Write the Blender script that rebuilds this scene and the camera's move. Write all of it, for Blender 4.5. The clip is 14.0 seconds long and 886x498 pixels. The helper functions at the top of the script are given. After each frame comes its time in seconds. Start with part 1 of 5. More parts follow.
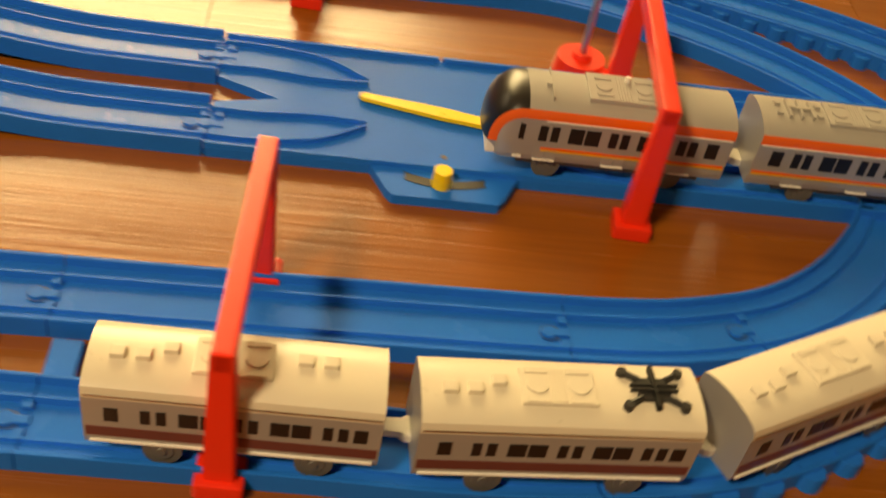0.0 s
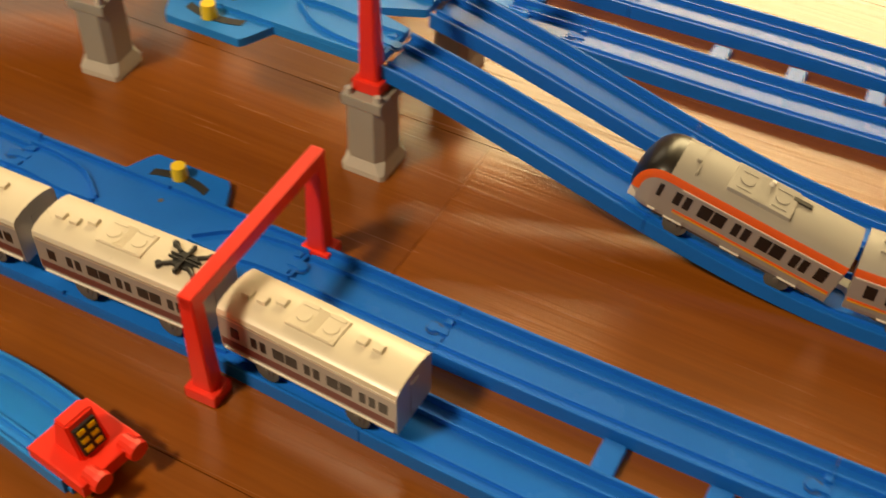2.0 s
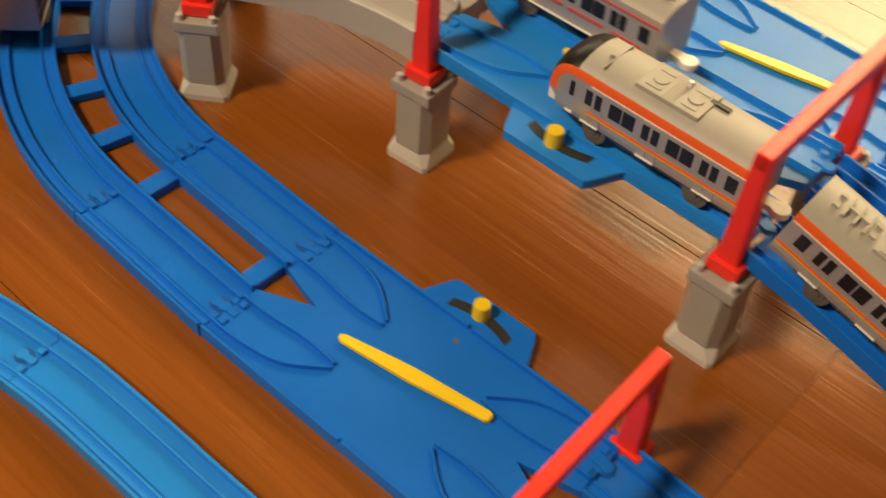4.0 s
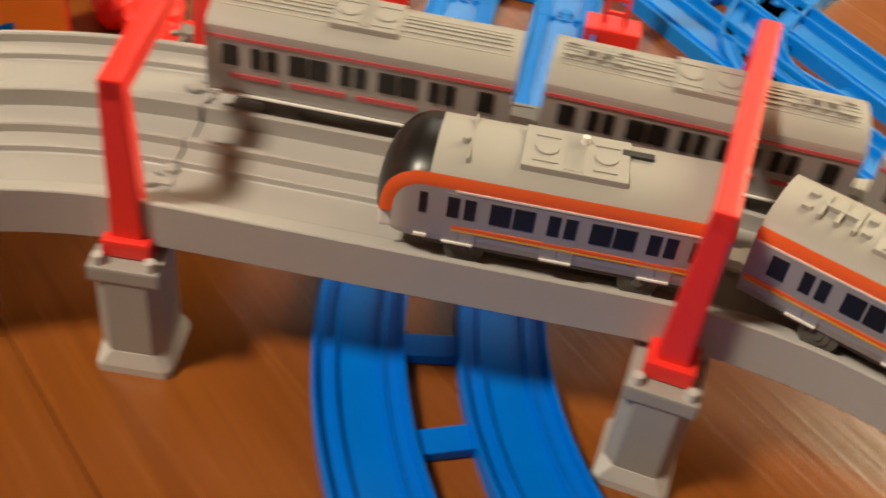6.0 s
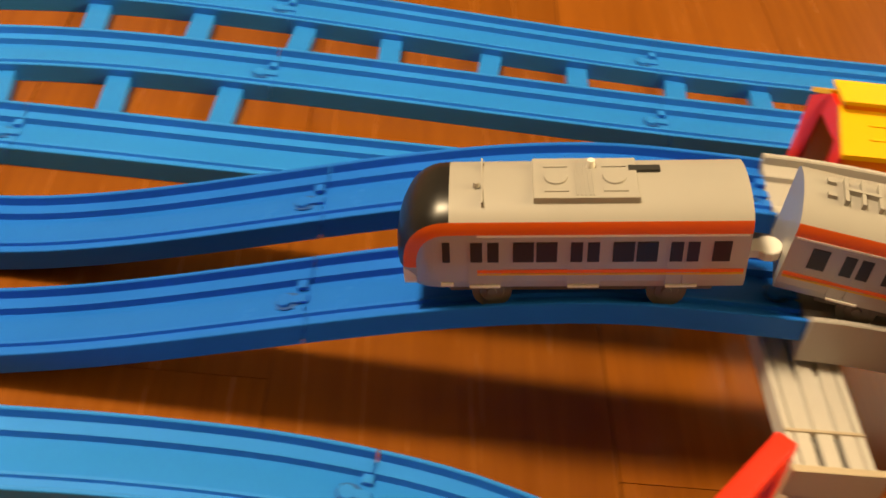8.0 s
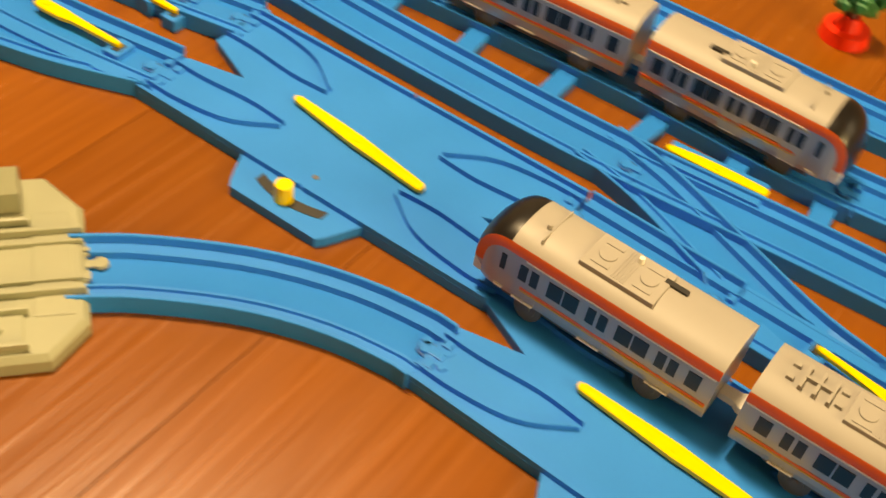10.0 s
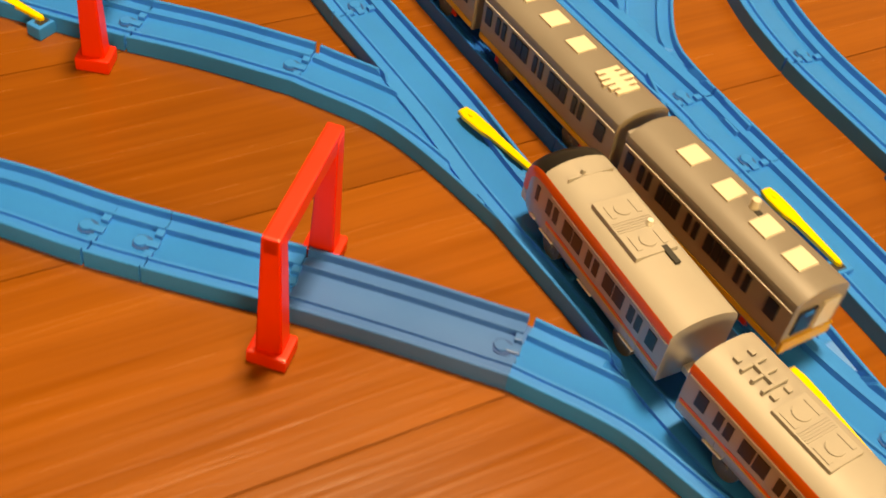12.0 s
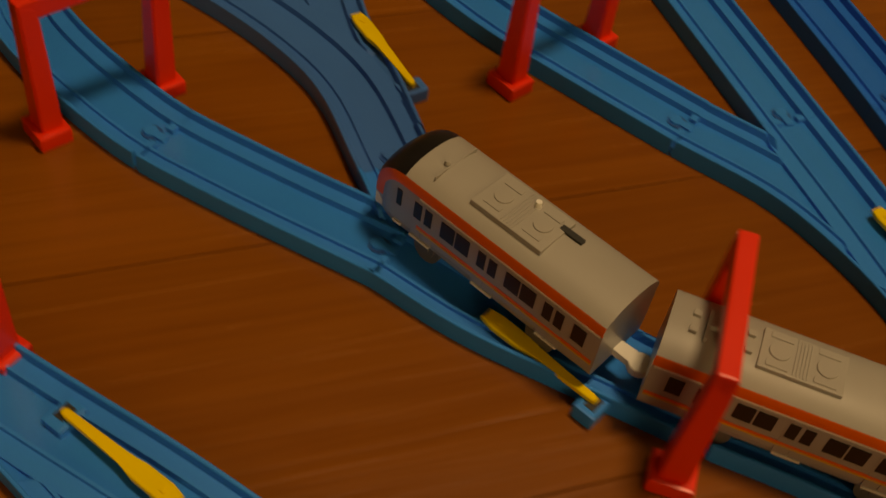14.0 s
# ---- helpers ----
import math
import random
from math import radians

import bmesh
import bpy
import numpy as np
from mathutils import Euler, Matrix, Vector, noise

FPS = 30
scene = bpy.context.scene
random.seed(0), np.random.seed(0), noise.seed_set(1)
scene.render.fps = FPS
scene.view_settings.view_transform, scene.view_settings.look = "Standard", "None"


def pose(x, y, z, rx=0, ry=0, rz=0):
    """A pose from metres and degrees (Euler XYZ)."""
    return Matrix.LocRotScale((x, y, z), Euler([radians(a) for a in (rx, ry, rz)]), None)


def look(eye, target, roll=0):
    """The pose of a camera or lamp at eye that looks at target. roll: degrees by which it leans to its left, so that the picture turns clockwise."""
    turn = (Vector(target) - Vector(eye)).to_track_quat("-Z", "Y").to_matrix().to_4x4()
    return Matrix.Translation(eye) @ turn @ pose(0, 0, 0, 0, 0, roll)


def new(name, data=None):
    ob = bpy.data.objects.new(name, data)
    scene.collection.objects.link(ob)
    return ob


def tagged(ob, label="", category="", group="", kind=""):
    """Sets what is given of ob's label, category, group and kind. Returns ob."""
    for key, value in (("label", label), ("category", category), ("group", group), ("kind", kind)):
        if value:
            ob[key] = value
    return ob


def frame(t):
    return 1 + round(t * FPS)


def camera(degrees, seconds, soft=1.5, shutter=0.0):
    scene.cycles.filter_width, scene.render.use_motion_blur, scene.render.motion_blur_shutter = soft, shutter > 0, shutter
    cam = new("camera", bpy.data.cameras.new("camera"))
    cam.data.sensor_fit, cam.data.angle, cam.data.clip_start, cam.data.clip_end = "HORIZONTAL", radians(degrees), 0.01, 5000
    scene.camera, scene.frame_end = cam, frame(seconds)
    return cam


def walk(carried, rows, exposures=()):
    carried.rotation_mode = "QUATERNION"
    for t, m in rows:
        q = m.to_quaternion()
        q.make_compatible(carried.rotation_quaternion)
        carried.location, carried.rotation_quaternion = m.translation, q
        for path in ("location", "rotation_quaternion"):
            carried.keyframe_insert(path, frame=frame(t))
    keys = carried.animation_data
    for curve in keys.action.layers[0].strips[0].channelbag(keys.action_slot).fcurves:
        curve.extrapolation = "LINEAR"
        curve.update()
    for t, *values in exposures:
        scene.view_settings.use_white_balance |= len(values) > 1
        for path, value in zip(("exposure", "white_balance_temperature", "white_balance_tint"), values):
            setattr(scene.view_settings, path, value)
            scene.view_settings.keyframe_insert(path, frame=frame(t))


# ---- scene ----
cam = camera(42.11, 14.0, soft=1.6, shutter=0.35)


def eye(x, y, z, yaw, pitch, roll):
    return pose(x, y, z, 90 + pitch, 0, yaw) @ pose(0, 0, 0, 0, 0, roll)


CAMERA_ROWS = [
    (0, eye(0.3895, -0.0366, 0.3625, -48.96, -42.32, 11.75)),
    (0.5, eye(0.3483, -0.0049, 0.3808, -42.54, -40.00, 10.07)),
    (0.7, eye(0.3330, 0.0059, 0.3865, -40.02, -39.33, 9.71)),
    (1, eye(0.3074, 0.0173, 0.3967, -35.68, -38.25, 8.90)),
    (1.5, eye(0.2760, -0.0062, 0.4877, -23.64, -43.83, 4.20)),
    (2, eye(0.2745, 0.0340, 0.4764, -13.51, -45.84, 1.92)),
    (2.1, eye(0.2782, 0.0428, 0.4783, -11.65, -45.57, 2.15)),
    (2.2, eye(0.2806, 0.0569, 0.4812, -10.75, -45.35, 2.41)),
    (4.3, eye(0.1660, 0.2548, 0.4794, 1.03, -49.75, 6.18)),
    (4.5, eye(0.1347, 0.3156, 0.4540, 2.55, -52.09, 7.28)),
    (5, eye(0.0954, 0.3809, 0.4279, 4.54, -50.81, 8.51)),
    (5.5, eye(0.0639, 0.4419, 0.3945, 1.63, -48.13, 9.12)),
    (5.8, eye(0.0572, 0.4596, 0.3665, 6.85, -44.56, 7.28)),
    (6, eye(0.0232, 0.4535, 0.3665, 9.34, -43.69, 8.04)),
    (6.5, eye(-0.0281, 0.4460, 0.3685, 16.58, -43.81, 8.48)),
    (7, eye(-0.0738, 0.4261, 0.3713, 27.44, -41.98, 7.57)),
    (7.1, eye(-0.0804, 0.4212, 0.3695, 29.48, -41.83, 7.35)),
    (7.5, eye(-0.1112, 0.3963, 0.3631, 36.30, -41.53, 7.59)),
    (7.7, eye(-0.1245, 0.3774, 0.3582, 39.51, -41.29, 8.34)),
    (9.8, eye(-0.2827, 0.1578, 0.3854, 72.76, -45.48, 11.78)),
    (10, eye(-0.2940, 0.1399, 0.3902, 76.86, -45.25, 11.99)),
    (10.4, eye(-0.3190, 0.1021, 0.3958, 81.85, -44.15, 12.52)),
    (10.5, eye(-0.3280, 0.0982, 0.3971, 82.90, -44.41, 12.58)),
    (11, eye(-0.3707, 0.0775, 0.4003, 98.03, -46.82, 10.94)),
    (11.5, eye(-0.4087, 0.0301, 0.4108, 105.83, -44.97, 11.60)),
    (12, eye(-0.4963, -0.0249, 0.4001, 104.89, -45.92, 10.16)),
    (12.2, eye(-0.5285, -0.0397, 0.3934, 105.99, -46.08, 10.17)),
    (12.5, eye(-0.5765, -0.0783, 0.3937, 106.57, -46.61, 11.81)),
    (13, eye(-0.6152, -0.1927, 0.4023, 104.65, -48.52, 15.59)),
    (13.2, eye(-0.6246, -0.2289, 0.3880, 106.15, -49.77, 15.44)),
    (13.5, eye(-0.6451, -0.2745, 0.3942, 110.31, -52.37, 14.19)),
    (14, eye(-0.6503, -0.3373, 0.3817, 114.46, -49.09, 10.51)),
]
EXPOSURES = [(0, 0.16, 8700, 9), (1.5, 0.17, 8200, 9), (2.2, 0.04, 7300, 9), (4.3, 0.20, 7000, 11), (5.5, 0.22, 5900, 10), (7.0, 0.38, 6700, 11), (7.7, 0.40, 7800, 11), (9.8, 0.34, 9500, 11), (11.0, 0.20, 9000, 11), (12.0, 0.27, 10000, 14), (13.0, 0.20, 10800, 15), (13.4, 0.08, 10600, 15), (13.6, -0.26, 10600, 15), (14.0, -1.68, 10600, 15)]
walk(cam, CAMERA_ROWS, EXPOSURES)


# ---- light ----
world = bpy.data.worlds.new("room_air")
scene.world = world
world.use_nodes = True
world.node_tree.nodes["Background"].inputs[0].default_value = (1.0, 0.86, 0.7, 1)
world.node_tree.nodes["Background"].inputs[1].default_value = 0.05


def area(name, m, size_x, size_y, watts, colour):
    lamp = bpy.data.lights.new(name, "AREA")
    lamp.shape, lamp.size, lamp.size_y, lamp.energy, lamp.color = "RECTANGLE", size_x, size_y, watts, colour
    ob = new(name, lamp)
    ob.matrix_world = m
    return ob


area("ceiling_lamp_light", look((-1.25, -0.10, 2.3), (-1.25, -0.10, 0)), 0.36, 0.36, 76, (1.0, 0.83, 0.58))
area("window_and_fill_light", look((2.05, 3.08, 1.32), (1.6, 0.0, 0.1)), 2.2, 1.9, 205, (1.0, 0.81, 0.46))
# weak fill added on the north side, with no known window behind it
area("window_and_fill_light", look((-0.35, 3.08, 1.35), (-0.2, 0.6, 0)), 1.5, 1.2, 12, (1.0, 0.88, 0.68))

# ---- materials ----


def material(name, colour, rough=0.4, metal=0.0, vary=0.12, scale=60.0, bump=0.02, coat=0.0, fine=900.0, spec=0.5):
    """Colour with broad stains and fine grain, gloss variation and fine relief."""
    m = bpy.data.materials.new(name)
    m.use_nodes = True
    t = m.node_tree
    b = t.nodes["Principled BSDF"]
    b.inputs["Metallic"].default_value = metal
    b.inputs["Coat Weight"].default_value = coat
    b.inputs["Specular IOR Level"].default_value = spec
    tex = t.nodes.new("ShaderNodeTexCoord")
    n1 = t.nodes.new("ShaderNodeTexNoise")
    n1.inputs["Scale"].default_value, n1.inputs["Detail"].default_value = scale, 4
    n2 = t.nodes.new("ShaderNodeTexNoise")
    n2.inputs["Scale"].default_value, n2.inputs["Detail"].default_value = fine, 2
    for n in (n1, n2):
        t.links.new(tex.outputs["Object"], n.inputs["Vector"])
    mix = t.nodes.new("ShaderNodeMix")
    mix.data_type = "RGBA"
    mix.inputs["A"].default_value = (*[c * (1 - vary) for c in colour], 1)
    mix.inputs["B"].default_value = (*[min(1, c * (1 + vary)) for c in colour], 1)
    t.links.new(n1.outputs["Fac"], mix.inputs["Factor"])
    t.links.new(mix.outputs["Result"], b.inputs["Base Color"])
    r = t.nodes.new("ShaderNodeMapRange")
    r.inputs["To Min"].default_value, r.inputs["To Max"].default_value = max(0.03, rough - 0.08), rough + 0.1
    t.links.new(n1.outputs["Fac"], r.inputs["Value"])
    t.links.new(r.outputs["Result"], b.inputs["Roughness"])
    bp = t.nodes.new("ShaderNodeBump")
    bp.inputs["Strength"].default_value, bp.inputs["Distance"].default_value = bump, 0.0005
    t.links.new(n2.outputs["Fac"], bp.inputs["Height"])
    t.links.new(bp.outputs["Normal"], b.inputs["Normal"])
    return m


BLUE = material("blue_plastic", (0.004, 0.150, 0.66), 0.40, vary=0.12, scale=25, bump=0.15, spec=0.14)
BLUE_PALE = material("pale_blue_plastic", (0.008, 0.225, 0.74), 0.42, vary=0.12, scale=25, bump=0.15, spec=0.3)
BLUE_SMOKE = material("dusty_blue_plastic", (0.035, 0.16, 0.50), 0.34, vary=0.1, scale=25)
BLUE_BED = material("glossy_blue_plastic", (0.004, 0.152, 0.66), 0.24, vary=0.10, scale=25, spec=0.2)
BLUE_PALE_BED = material("glossy_pale_blue_plastic", (0.008, 0.215, 0.72), 0.22, vary=0.10, scale=25, spec=0.5)
# darker blue and grey that paint the shade round the connectors
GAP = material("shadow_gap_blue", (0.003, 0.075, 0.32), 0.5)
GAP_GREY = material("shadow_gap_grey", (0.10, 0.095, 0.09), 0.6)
GREY = material("grey_plastic", (0.42, 0.40, 0.38), 0.38, vary=0.06, scale=20)
PIER = material("pier_grey_plastic", (0.34, 0.325, 0.30), 0.42, vary=0.08, scale=40)
PIER_EDGE = material("pier_pale_plastic", (0.55, 0.53, 0.50), 0.4, vary=0.06)
GREY_BED = material("glossy_grey_plastic", (0.42, 0.40, 0.38), 0.22, vary=0.06, scale=20)
POLISH = {BLUE: BLUE_BED, BLUE_PALE: BLUE_PALE_BED, GREY: GREY_BED}
TAN = material("tan_plastic", (0.50, 0.42, 0.31), 0.45, vary=0.06)
RED = material("red_plastic", (0.84, 0.032, 0.018), 0.36, vary=0.08, scale=30)
YELLOW = material("yellow_plastic", (0.88, 0.62, 0.02), 0.36, vary=0.06)
SHED_YELLOW = material("shed_yellow_plastic", (0.88, 0.50, 0.02), 0.4, vary=0.05)
ORANGE = material("orange_plastic", (0.85, 0.24, 0.02), 0.4, vary=0.06)
GREEN = material("green_plastic", (0.04, 0.42, 0.14), 0.4, vary=0.08)
FOLIAGE = material("tree_green_plastic", (0.02, 0.18, 0.06), 0.5, vary=0.3, scale=120)
OLIVE = material("olive_plastic", (0.31, 0.32, 0.22), 0.42, vary=0.12, scale=30)
BRUSH = material("orange_bristle", (0.85, 0.36, 0.05), 0.7, vary=0.2, scale=300)
SILVER = material("silver_paint", (0.40, 0.39, 0.39), 0.34, metal=0.35, vary=0.05, scale=30)
ROOF = material("grey_roof_plastic", (0.36, 0.34, 0.31), 0.50, vary=0.06, scale=30)
ROOF_DARK = material("dark_roof_plastic", (0.20, 0.18, 0.16), 0.42, vary=0.08, scale=30)
CREAM = material("cream_roof_plastic", (0.70, 0.64, 0.52), 0.3, vary=0.05, scale=30)
MAROON = material("maroon_paint", (0.16, 0.05, 0.045), 0.35, metal=0.2, vary=0.1)
STRIPE = material("orange_stripe_paint", (0.85, 0.13, 0.02), 0.35, vary=0.05)
PINK = material("pink_stripe_paint", (0.50, 0.09, 0.10), 0.4, vary=0.1)
GOLD = material("yellow_stripe_paint", (0.75, 0.42, 0.04), 0.4, vary=0.08)
GLASS = material("dark_window_plastic", (0.010, 0.009, 0.009), 0.30, vary=0.2)
BLACK = material("black_plastic", (0.02, 0.02, 0.02), 0.5, vary=0.2)
WHITE = material("white_plastic", (0.80, 0.78, 0.74), 0.4, vary=0.04)
WHEEL = material("wheel_plastic", (0.12, 0.11, 0.10), 0.5, vary=0.15)
METAL = material("bare_steel", (0.55, 0.53, 0.5), 0.3, metal=1.0, vary=0.05)
WALLPAINT = material("wall_paint", (0.30, 0.27, 0.22), 0.8, vary=0.04, scale=4, fine=200)


def wood_floor():
    m = bpy.data.materials.new("varnished_wood")
    m.use_nodes = True
    t = m.node_tree
    b = t.nodes["Principled BSDF"]
    tex = t.nodes.new("ShaderNodeTexCoord")
    info = t.nodes.new("ShaderNodeObjectInfo")
    add = t.nodes.new("ShaderNodeVectorMath")
    add.operation = "MULTIPLY_ADD"
    add.inputs[1].default_value = (1, 1, 1)
    comb = t.nodes.new("ShaderNodeCombineXYZ")
    mul = t.nodes.new("ShaderNodeMath")
    mul.operation, mul.inputs[1].default_value = "MULTIPLY", 37.0
    t.links.new(info.outputs["Random"], mul.inputs[0])
    t.links.new(mul.outputs[0], comb.inputs[0])
    t.links.new(mul.outputs[0], comb.inputs[2])
    t.links.new(tex.outputs["Object"], add.inputs[0])
    t.links.new(comb.outputs[0], add.inputs[2])
    stretch = t.nodes.new("ShaderNodeMapping")
    stretch.inputs["Scale"].default_value = (3.0, 85.0, 1.0)
    t.links.new(add.outputs[0], stretch.inputs["Vector"])
    grain = t.nodes.new("ShaderNodeTexNoise")
    grain.inputs["Scale"].default_value, grain.inputs["Detail"].default_value, grain.inputs["Distortion"].default_value = 2.2, 8, 0.8
    t.links.new(stretch.outputs[0], grain.inputs["Vector"])
    broad = t.nodes.new("ShaderNodeMapping")
    broad.inputs["Scale"].default_value = (2.2, 24.0, 1.0)
    t.links.new(add.outputs[0], broad.inputs["Vector"])
    bands = t.nodes.new("ShaderNodeTexNoise")
    bands.inputs["Scale"].default_value, bands.inputs["Detail"].default_value = 2.2, 3
    t.links.new(broad.outputs[0], bands.inputs["Vector"])
    ramp = t.nodes.new("ShaderNodeValToRGB")
    ramp.color_ramp.elements[0].position, ramp.color_ramp.elements[0].color = 0.31, (0.205, 0.056, 0.0068, 1)
    ramp.color_ramp.elements[1].position, ramp.color_ramp.elements[1].color = 0.68, (0.285, 0.085, 0.0118, 1)
    mix = t.nodes.new("ShaderNodeMath")
    mix.operation, mix.inputs[1].default_value = "MULTIPLY_ADD", 0.42
    half = t.nodes.new("ShaderNodeMath")
    half.operation, half.inputs[1].default_value = "MULTIPLY", 0.58
    t.links.new(grain.outputs["Fac"], half.inputs[0])
    t.links.new(bands.outputs["Fac"], mix.inputs[0])
    t.links.new(half.outputs[0], mix.inputs[2])
    t.links.new(mix.outputs[0], ramp.inputs["Fac"])
    shade = t.nodes.new("ShaderNodeHueSaturation")
    val = t.nodes.new("ShaderNodeMapRange")
    val.inputs["To Min"].default_value, val.inputs["To Max"].default_value = 0.88, 1.1
    t.links.new(info.outputs["Random"], val.inputs["Value"])
    t.links.new(val.outputs["Result"], shade.inputs["Value"])
    t.links.new(ramp.outputs["Color"], shade.inputs["Color"])
    t.links.new(shade.outputs["Color"], b.inputs["Base Color"])
    rr = t.nodes.new("ShaderNodeMapRange")
    rr.inputs["To Min"].default_value, rr.inputs["To Max"].default_value = 0.17, 0.33
    t.links.new(grain.outputs["Fac"], rr.inputs["Value"])
    t.links.new(rr.outputs["Result"], b.inputs["Roughness"])
    bp = t.nodes.new("ShaderNodeBump")
    bp.inputs["Strength"].default_value, bp.inputs["Distance"].default_value = 0.45, 0.0006
    t.links.new(grain.outputs["Fac"], bp.inputs["Height"])
    t.links.new(bp.outputs["Normal"], b.inputs["Normal"])
    return m


WOOD = wood_floor()

# ---- mesh tools ----


def mesh_object(name, bm, mat, smooth=False):
    bmesh.ops.recalc_face_normals(bm, faces=bm.faces)
    me = bpy.data.meshes.new(name)
    bm.to_mesh(me)
    bm.free()
    for p in me.polygons:
        p.use_smooth = smooth
    me.materials.append(mat)
    if mat in POLISH and any(p.material_index for p in me.polygons):
        me.materials.append(POLISH[mat])
    return new(name, me)


def part(name, bm, mat, parent, label="", m=None, smooth=False):
    ob = mesh_object(name, bm, mat, smooth)
    ob.parent = parent
    if m is not None:
        ob.matrix_local = m
    return tagged(ob, label)


def thing(name, label, category, m=None, group=""):
    ob = new(name)
    ob.empty_display_size = 0.01
    if m is not None:
        ob.matrix_world = m
    return tagged(ob, label, category, group)


def box(bm, x0, x1, y0, y1, z0, z1, bevel=0.0):
    made = bmesh.ops.create_cube(bm, size=1, matrix=Matrix.Translation(((x0 + x1) / 2, (y0 + y1) / 2, (z0 + z1) / 2)) @ Matrix.Diagonal((x1 - x0, y1 - y0, z1 - z0, 1)))
    if bevel:
        edges = list({e for v in made["verts"] for e in v.link_edges})
        bmesh.ops.bevel(bm, geom=edges, offset=bevel, segments=2, affect="EDGES", profile=0.7)
    return bm


def rod(bm, a, b, r, r2=None, seg=12):
    a, b = Vector(a), Vector(b)
    d = b - a
    m = Matrix.Translation((a + b) / 2) @ d.to_track_quat("Z", "Y").to_matrix().to_4x4()
    bmesh.ops.create_cone(bm, cap_ends=True, segments=seg, radius1=r, radius2=r if r2 is None else r2, depth=d.length, matrix=m)
    return bm


def prism(bm, outline, z0, z1, bevel=0.0):
    """An upright prism over a flat outline."""
    low = [bm.verts.new((x, y, z0)) for x, y in outline]
    high = [bm.verts.new((x, y, z1)) for x, y in outline]
    n = len(outline)
    bm.faces.new(low[::-1])
    top = bm.faces.new(high)
    for i in range(n):
        bm.faces.new((low[i], low[(i + 1) % n], high[(i + 1) % n], high[i]))
    if bevel:
        bmesh.ops.bevel(bm, geom=list(top.edges), offset=bevel, segments=1, affect="EDGES")
    return bm


def smooth_line(points, step=0.012):
    """A smooth line through the points, in even steps."""
    pts = [Vector(p) if len(p) == 3 else Vector((*p, 0)) for p in points]
    ext = [2 * pts[0] - pts[1], *pts, 2 * pts[-1] - pts[-2]]
    fine = []
    for i in range(1, len(ext) - 2):
        p0, p1, p2, p3 = ext[i - 1 : i + 3]
        n = max(2, int((p2 - p1).length / 0.004))
        for k in range(n):
            t = k / n
            fine.append(0.5 * (2 * p1 + (p2 - p0) * t + (2 * p0 - 5 * p1 + 4 * p2 - p3) * t * t + (3 * p1 - p0 - 3 * p2 + p3) * t**3))
    fine.append(pts[-1])
    return Line(fine).cut(0, None, step)


class Line:
    """A line with its length measured along it."""

    def __init__(self, pts):
        self.pts = pts
        self.run = [0.0]
        for a, b in zip(pts, pts[1:]):
            self.run.append(self.run[-1] + (b - a).length)
        self.length = self.run[-1]

    def at(self, s):
        if s <= 0:
            return self.pts[0] + (self.pts[1] - self.pts[0]).normalized() * s
        if s >= self.length:
            return self.pts[-1] + (self.pts[-1] - self.pts[-2]).normalized() * (s - self.length)
        i = int(np.searchsorted(self.run, s)) - 1
        i = max(0, min(i, len(self.pts) - 2))
        return self.pts[i].lerp(self.pts[i + 1], (s - self.run[i]) / (self.run[i + 1] - self.run[i]))

    def cut(self, a, b=None, step=0.012):
        b = self.length if b is None else b
        n = max(1, round((b - a) / step))
        return Line([self.at(a + (b - a) * k / n) for k in range(n + 1)])

    def beside(self, d):
        """The line d to the right of this one."""
        out = []
        for i, p in enumerate(self.pts):
            t = self.pts[min(i + 1, len(self.pts) - 1)] - self.pts[max(i - 1, 0)]
            r = Vector((t.y, -t.x, 0)).normalized()
            out.append(p + r * d)
        return Line(out)


def sweep(bm, line, profile):
    """Carries a closed cross-section (across, up) along a line."""
    rings = []
    pts = line.pts
    for i, p in enumerate(pts):
        t = pts[min(i + 1, len(pts) - 1)] - pts[max(i - 1, 0)]
        r = Vector((t.y, -t.x, 0)).normalized()
        rings.append([bm.verts.new(p + r * x + Vector((0, 0, z))) for x, z in profile])
    n = len(profile)
    for a, b in zip(rings, rings[1:]):
        for j in range(n):
            f = bm.faces.new((a[j], a[(j + 1) % n], b[(j + 1) % n], b[j]))
            f.material_index = 1 if n == 20 and j == 9 else 0
    bm.faces.new(rings[0])
    bm.faces.new(rings[-1][::-1])
    return bm


HALF = [(0.0190, 0.0), (0.0190, 0.0098), (0.0187, 0.0102), (0.0175, 0.0102), (0.0171, 0.0098), (0.0166, 0.0061), (0.0109, 0.0061), (0.0105, 0.0076), (0.0092, 0.0076), (0.0087, 0.0044)]
RAIL = HALF + [(-x, z) for x, z in HALF[::-1]]
RIDGE = [(0.0008, 0.0), (0.0006, 0.0030), (-0.0006, 0.0030), (-0.0008, 0.0)]


def turn_of(line, s):
    d = line.at(s + 0.004) - line.at(s - 0.004)
    return math.degrees(math.atan2(d.y, d.x)), math.degrees(math.atan2(d.z, math.hypot(d.x, d.y)))


def joint_pose(line, s):
    p = line.at(s)
    yaw, pitch = turn_of(line, s)
    return Matrix.Translation(p) @ pose(0, 0, 0, 0, -pitch, yaw)


def tongue_bm():
    """The round tongue of one piece in the socket of the next."""
    bm = bmesh.new()
    box(bm, -0.001, 0.006, -0.0020, 0.0020, 0.0045, 0.0058, 0.0004)
    rod(bm, (0.008, 0, 0.0045), (0.008, 0, 0.0060), 0.0036, 0.0032, 14)
    for y in (-0.0072, 0.0072):
        box(bm, -0.0005, 0.0035, y - 0.0022, y + 0.0022, 0.0045, 0.0066, 0.0003)
    return bm


